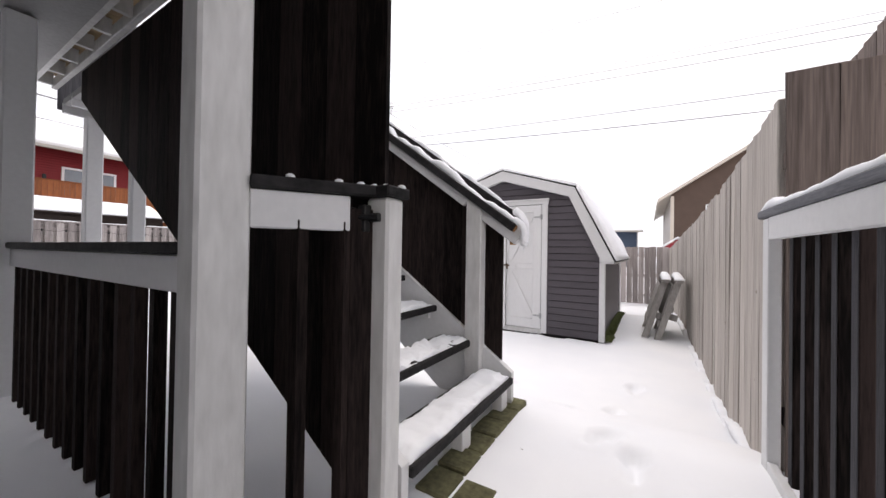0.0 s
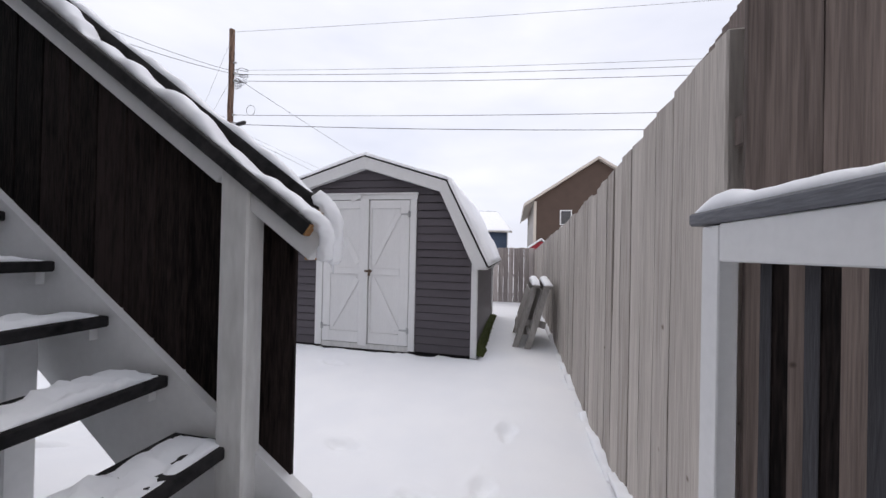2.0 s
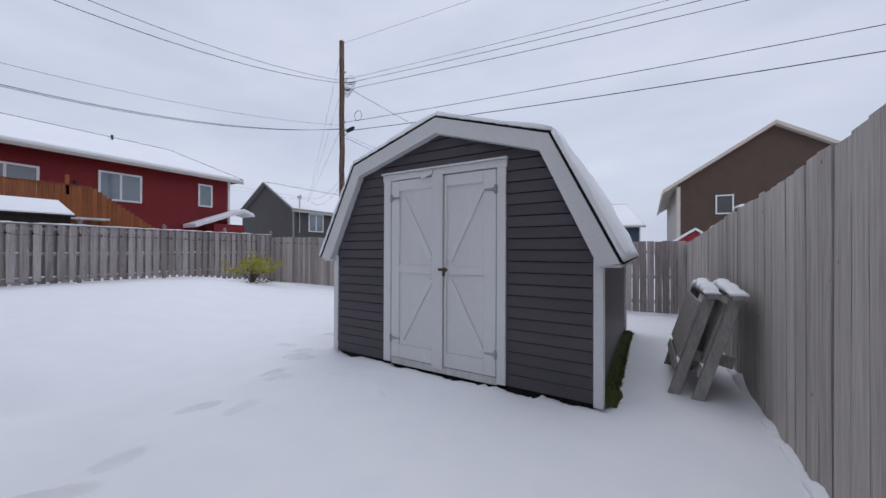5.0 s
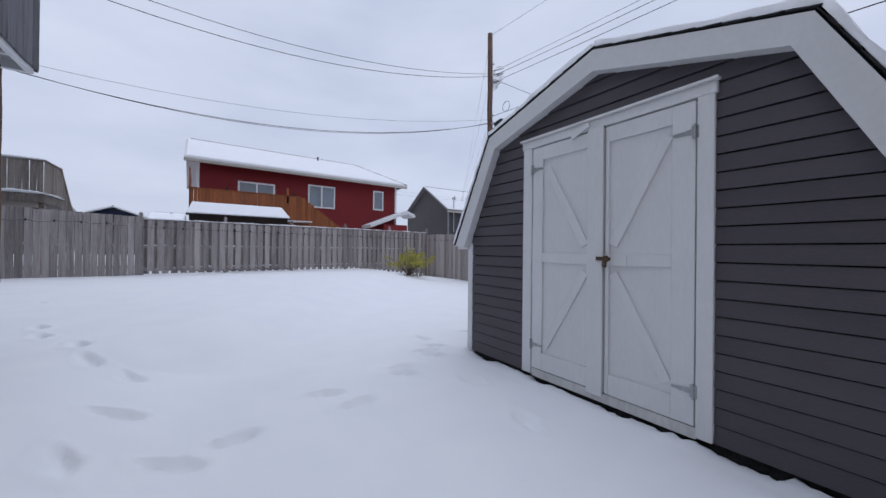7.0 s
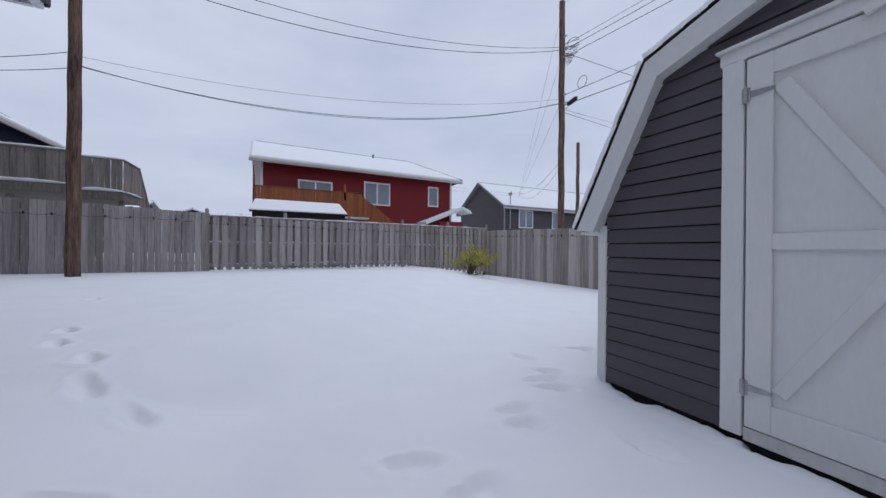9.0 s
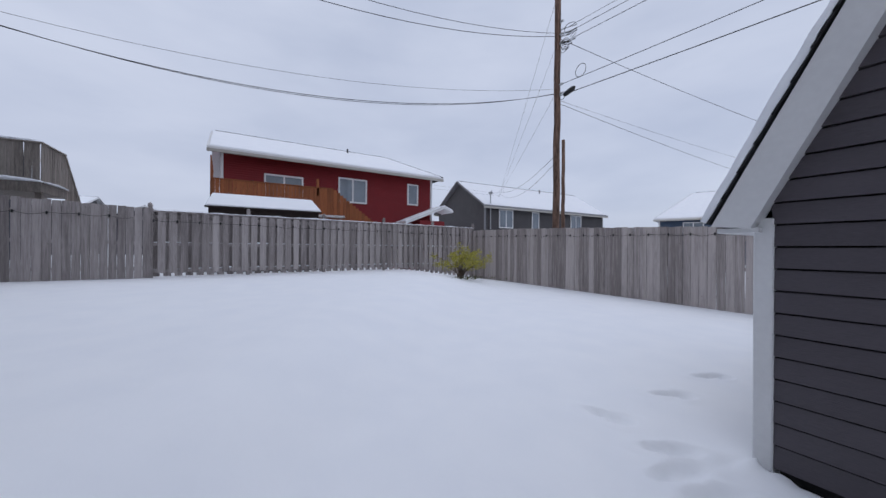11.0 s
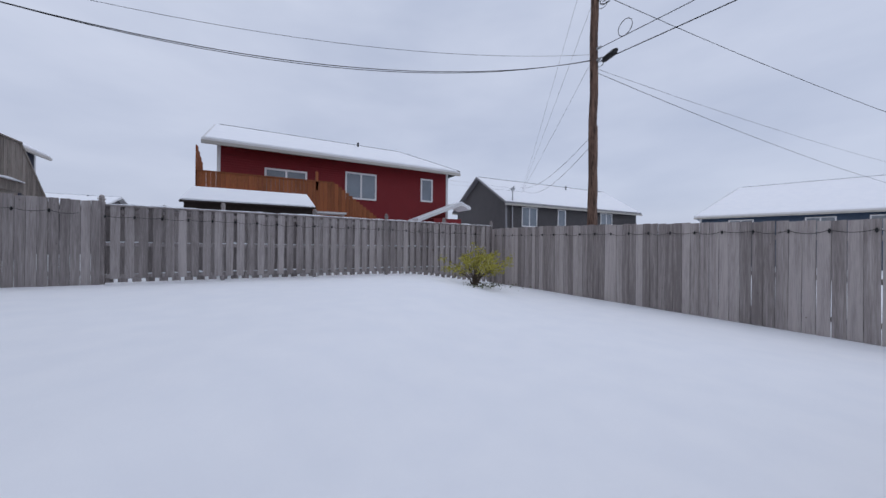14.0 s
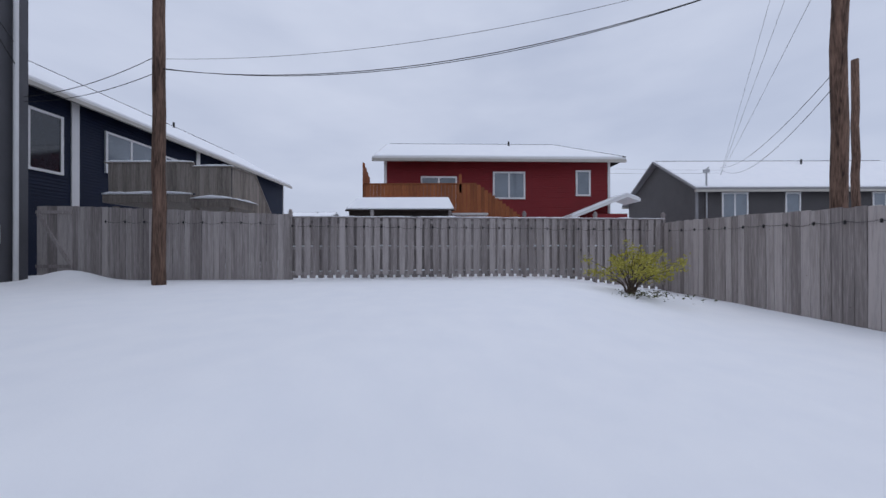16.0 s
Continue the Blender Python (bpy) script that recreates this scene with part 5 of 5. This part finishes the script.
navy = gable_house("navy_house", "navy-sided house with white trim and a snowy roof", (-14.45, -7.9, 0), 180, 18.2, 9.0, 6.85, 9.3, NAVY_SIDING, 0.5)
for x in (1.9, 8.2):
    bm = bmesh.new()
    bx(bm, x - 0.13, x + 0.13, -0.06, 0.05, 0, 6.8)
    part("trim_board", bm, TRIM, navy)
window(navy, (0.95, -0.01, 4.9), 0.9, 1.9, 0, DARK_GLASS, mull=False)
window(navy, (4.15, -0.01, 5.15), 2.1, 1.5, 0)
window(navy, (6.6, -0.01, 5.0), 1.2, 1.4, 0)

# the navy house's deck behind the side fence
nd = thing("neighbour_deck", "grey weathered raised deck with board railing, stairs and snow", "deck", at=(-14.6, -4.9, 0), turn=90)
meshes = board_meshes("board", 0.134, 0.02, DECK_GREY)
for i in range(27):
    o = new("board", random.choice(meshes))
    o.parent = nd
    x = 0.08 + i * 0.145
    low = 0.14 if x > 2.7 else 0.0
    o.matrix_basis = Matrix.LocRotScale((x, 0, 2.99 - low), Euler((0, radians(random.uniform(-0.5, 0.5)), 0)), (1, 1, 0.98))
for i in range(9):
    o = new("board", random.choice(meshes))
    o.parent = nd
    o.matrix_basis = Matrix.LocRotScale((3.93, 0.10 + i * 0.141, 2.83), Euler((0, 0, radians(90))), (1, 1, 0.98))
for i in range(11):
    o = new("stair_board", random.choice(meshes))
    o.parent = nd
    zt = 3.78 - 1.15 * i * 0.141
    o.matrix_basis = Matrix.LocRotScale((3.93, 1.37 + i * 0.141, zt - 1.1), Euler((0, 0, radians(90))), (1, 1, 1.1))
bm = bmesh.new()
beam(bm, (3.93, 1.30, 3.85), (3.93, 2.92, 3.85 - 1.15 * 1.62), 0.09, 0.04)
part("stair_cap", bm, DECK_GREY, nd)
for x0, x1, z in ((-0.1, 2.7, 2.95), (2.7, 3.98, 2.81)):
    bm = bmesh.new()
    bx(bm, x0, x1, -0.10, 4.0 if x0 < 0 else 1.4, z - 0.26, z, bevel=0.01)
    part("rim_joist", bm, DECK_GREY, nd)
    bm = bmesh.new()
    bx(bm, x0, x1 - 0.002, -0.05, 0.06, z + 1.0, z + 1.035, bevel=0.005)
    part("rail_cap", bm, DECK_GREY, nd)
    for zz, yy, w in ((z, -0.07, 0.12), (z + 1.033, 0.0, 0.10)):
        bm = snow_ridge(x1 - x0, w, 0.09 if zz == z else 0.06, x0 + zz, 0.2, 0.12, 5)
        bmesh.ops.translate(bm, verts=bm.verts[:], vec=(x0, yy, zz))
        part("snow", bm, SNOW, nd, "line of snow", smooth=True)
bm = bmesh.new()
bx(bm, 3.88, 3.985, 0.061, 1.35, 3.81, 3.845, bevel=0.005)
part("rail_cap", bm, DECK_GREY, nd)
bm = snow_ridge(1.4, 0.09, 0.05, 7.0, 0.2, 0.12, 5)
bmesh.ops.rotate(bm, verts=bm.verts[:], cent=(0, 0, 0), matrix=Matrix.Rotation(radians(90), 3, "Z"))
bmesh.ops.translate(bm, verts=bm.verts[:], vec=(4.0, -0.05, 2.81))
part("snow", bm, SNOW, nd, "line of snow", smooth=True)
for x in (0.1, 1.4, 2.7, 3.85):
    bm = bmesh.new()
    bx(bm, x - 0.06, x + 0.06, 0.1, 0.22, 0.2, 2.6)
    part("post", bm, DECK_GREY, nd)

# our own house, beside and behind the walk
house = thing("own_house", "charcoal-sided house with a white corner and downpipe", "house", at=(0, 0, 0))
bm = bmesh.new()
bx(bm, -12.95, -4.4, -14, -5.6, -0.5, 9.0)
part("wall", bm, HOUSE_SIDING, house)
# wing out of view behind the start, its width set by the light it blocks
bm = bmesh.new()
bx(bm, -4.4, 2.0, -14, -1.35, -0.5, 7.0)
part("wing_wall", bm, HOUSE_SIDING, house)
bm = bmesh.new()
bx(bm, -12.9, 3.3, -13.9, -5.65, 9.0, 9.2)
part("roof", bm, SHINGLE, house)
bm = bmesh.new()
bx(bm, -13.0, -12.78, -5.62, -5.5, 0.2, 9.0)
part("corner_board", bm, HOUSE_SIDING, house)
bm = bmesh.new()
bx(bm, -12.75, -12.65, -5.50, -5.42, 0.25, 9.0, bevel=0.02)
part("downpipe", bm, TRIM, house)
bm = bmesh.new()
bx(bm, -12.35, -12.0, -5.55, -5.38, 1.35, 1.85, bevel=0.02)
part("meter_box", bm, METAL, house)

# far roofs over the fence
gable_house("far_house", "distant house with a wide snowy roof beyond the fence", (-52, -17.2, 0), 90, 6.0, 8, 5.6, 6.8, GREY_SIDING, 0.5)
gable_house("far_house", "distant navy gable house with a snowy roof", (-60, -8.6, 0), 0, 8, 5.4, 4.7, 5.7, NAVY_SIDING, 0.5)
gable_house("far_house", "distant low house with a snowy roof", (-52, -2.6, 0), 90, 2.6, 6, 4.6, 5.5, GREY_SIDING, 0.5)

# ---- bush ----


def build_bush(x, y):
    b = thing("shrub", "sparse yellow-green shrub in the snow near the corner", "shrub", at=(x, y, ground_z(x, y)))
    rng = random.Random(5)
    stems, leaves = bmesh.new(), bmesh.new()
    tips = []
    for i in range(38):
        a = rng.uniform(0, math.tau)
        lean = rng.uniform(0.2, 0.98)
        L = rng.uniform(0.85, 1.45)
        pts = [Vector((0.08 * math.cos(a), 0.08 * math.sin(a), -0.03))]
        for k in range(1, 6):
            u = k / 5
            pts.append(Vector((math.cos(a + 0.2 * u) * lean * L * u ** 1.2, math.sin(a + 0.2 * u) * lean * L * u ** 1.2, L * u * (0.92 - 0.42 * lean * u))))
        tube(stems, pts, [0.012 - 0.0018 * k for k in range(6)], 5)
        tips.append(pts)
    for pts in tips:
        for j in range(50):
            u = rng.choice((0.55, 0.72, 0.84, 0.9, 0.97)) + rng.uniform(-0.02, 0.02)
            k = min(4, int(u * 5))
            p = pts[k].lerp(pts[k + 1], u * 5 - k) + Vector((rng.gauss(0, 0.055), rng.gauss(0, 0.055), rng.gauss(0, 0.045)))
            if p.z < 0.22:
                continue
            s = rng.uniform(0.026, 0.05)
            m = Matrix.Translation(p) @ Euler((rng.uniform(0, 6), rng.uniform(0, 6), rng.uniform(0, 6))).to_matrix().to_4x4()
            v = [leaves.verts.new(m @ Vector(q)) for q in ((-s * 0.45, 0, 0), (0, -s, s * 0.2), (s * 0.45, 0, 0), (0, s, s * 0.2))]
            leaves.faces.new((v[0], v[1], v[2]))
            leaves.faces.new((v[0], v[2], v[3]))
    part("stems", stems, TWIG, b)
    part("leaves", leaves, LEAF, b)
    low = bmesh.new()
    for i in range(260):
        p = Vector((rng.gauss(0.25, 0.4), rng.gauss(0.1, 0.4), rng.uniform(0.0, 0.06)))
        s = rng.uniform(0.02, 0.045)
        m = Matrix.Translation(p) @ Euler((rng.uniform(-1, 1), rng.uniform(-1, 1), rng.uniform(0, 6))).to_matrix().to_4x4()
        v = [low.verts.new(m @ Vector(q)) for q in ((-s * 0.45, 0, 0), (0, -s, 0), (s * 0.45, 0, 0), (0, s, 0))]
        low.faces.new(v)
    part("fallen_leaves", low, DEAD_LEAF, b)


build_bush(-11.55, 9.95)

# ---- small things ----


def tuft_strip(name, label, x0, x1, y0, y1, count, seed):
    rng = random.Random(seed)
    bm = bmesh.new()
    for i in range(count):
        x, y = rng.uniform(x0, x1), rng.uniform(y0, y1)
        z = ground_z(x, y)
        h, a = rng.uniform(0.02, 0.06), rng.uniform(0, math.tau)
        dx, dy = 0.006 * math.cos(a), 0.006 * math.sin(a)
        v = [bm.verts.new(p) for p in ((x - dx, y - dy, z), (x + dx, y + dy, z), (x + rng.uniform(-0.05, 0.05), y + rng.uniform(-0.05, 0.05), z + h))]
        bm.faces.new(v)
    return tagged(new(name, mesh_of(name, bm, GRASS)), label, "grass", kind="stuff")


tuft_strip("grass_strip", "bare wet grass along the shed's wall", 0.87, 1.00, 5.97, 9.4, 2200, 7)
bm = bmesh.new()
rows = []
for k in range(60):
    y = 5.96 + k * 0.06
    w = 0.13 + 0.05 * noise.noise(Vector((y * 3, 1, 0))) + 0.03 * noise.noise(Vector((y * 9, 4, 0)))
    rows.append([bm.verts.new((x, y, ground_z(x, y) + dz)) for x, dz in ((0.80, 0.03), (0.87 + w * 0.6, 0.028), (0.87 + w, 0.0))])
for q, s in zip(rows, rows[1:]):
    for k in range(2):
        bm.faces.new((q[k], q[k + 1], s[k + 1], s[k]))
tagged(new("bare_soil", mesh_of("bare_soil", bm, GRASS, True)), "strip of bare earth and moss along the shed", "soil", kind="structure")


def string_lights(a, b, z0, z1, n, seed):
    """A cord hung in small swags from clips along a fence, with little bulbs."""
    rng = random.Random(seed)
    a, b = Vector(a), Vector(b)
    s = thing("string_lights", "dark cord of outdoor string lights clipped along the fence", "string lights", "fence string lights")
    pts = []
    for i in range(n):
        dip = rng.uniform(0.02, 0.07)
        for k in range(6):
            u = (i + k / 6) / n
            q = a.lerp(b, u)
            pts.append((q.x, q.y, z0 + (z1 - z0) * u - dip * 4 * (k / 6) * (1 - k / 6)))
    bm = bmesh.new()
    tube(bm, pts, 0.004, 4)
    part("cord", bm, CABLE, s)
    for i in range(n):
        q = a.lerp(b, i / n)
        bm = bmesh.new()
        z = z0 + (z1 - z0) * i / n
        tube(bm, [(q.x, q.y, z + 0.02), (q.x, q.y, z - 0.03), (q.x, q.y, z - 0.055)], [0.012, 0.022, 0.008], 6)
        part("bulb", bm, BLACK, s)


string_lights((-14.4, 12.69, 0), (0.5, 13.31, 0), 1.78, 1.45, 30, 3)
string_lights((-13.36, 1.5, 0), (-14.55, 12.3, 0), 1.88, 1.82, 22, 4)
string_lights((-13.21, -3.6, 0), (-13.27, 1.2, 0), 2.0, 1.95, 9, 5)

# things that show over the passage fence
ph = thing("playhouse", "small red playhouse with snow on its roof behind the fence", "playhouse", at=(1.94, 14.8, 0.03))
bm = bmesh.new()
prism(bm, [(0, -0.3), (0.9, -0.3), (0.9, 1.65), (0.45, 1.95), (0, 1.65)], 0, 0.9)
part("body", bm, RED_PLASTIC, ph)
for s in (0, 1):
    poly = [(-0.08, 1.62), (0.45, 1.99), (0.45, 2.06), (-0.08, 1.69)]
    if s:
        poly = [(0.9 - u, z) for u, z in poly]
    bm = bmesh.new()
    prism(bm, poly, -0.06, 0.96)
    part("roof_snow", bm, SNOW, ph)
# plain posts added for the snow-capped shapes over the fence, without any lamp
for x, y, h in ((2.65, 10.4, 2.14), (2.7, 13.6, 1.98)):
    bm = bmesh.new()
    bx(bm, x - 0.06, x + 0.06, y - 0.06, y + 0.06, -0.2, h, bevel=0.008)
    bx(bm, x - 0.10, x + 0.10, y - 0.10, y + 0.10, h, h + 0.03, bevel=0.008)
    pst = thing("capped_post", "grey wooden post with a snowy cap behind the fence", "post", "posts behind the fence")
    part("shaft", bm, POST_GREY, pst)
    bm = snow_ridge(0.22, 0.22, 0.07, x * y, 0.2, 0.03, 7)
    bmesh.ops.translate(bm, verts=bm.verts[:], vec=(x - 0.11, y, h + 0.031))
    part("snow_cap", bm, SNOW, pst, smooth=True)
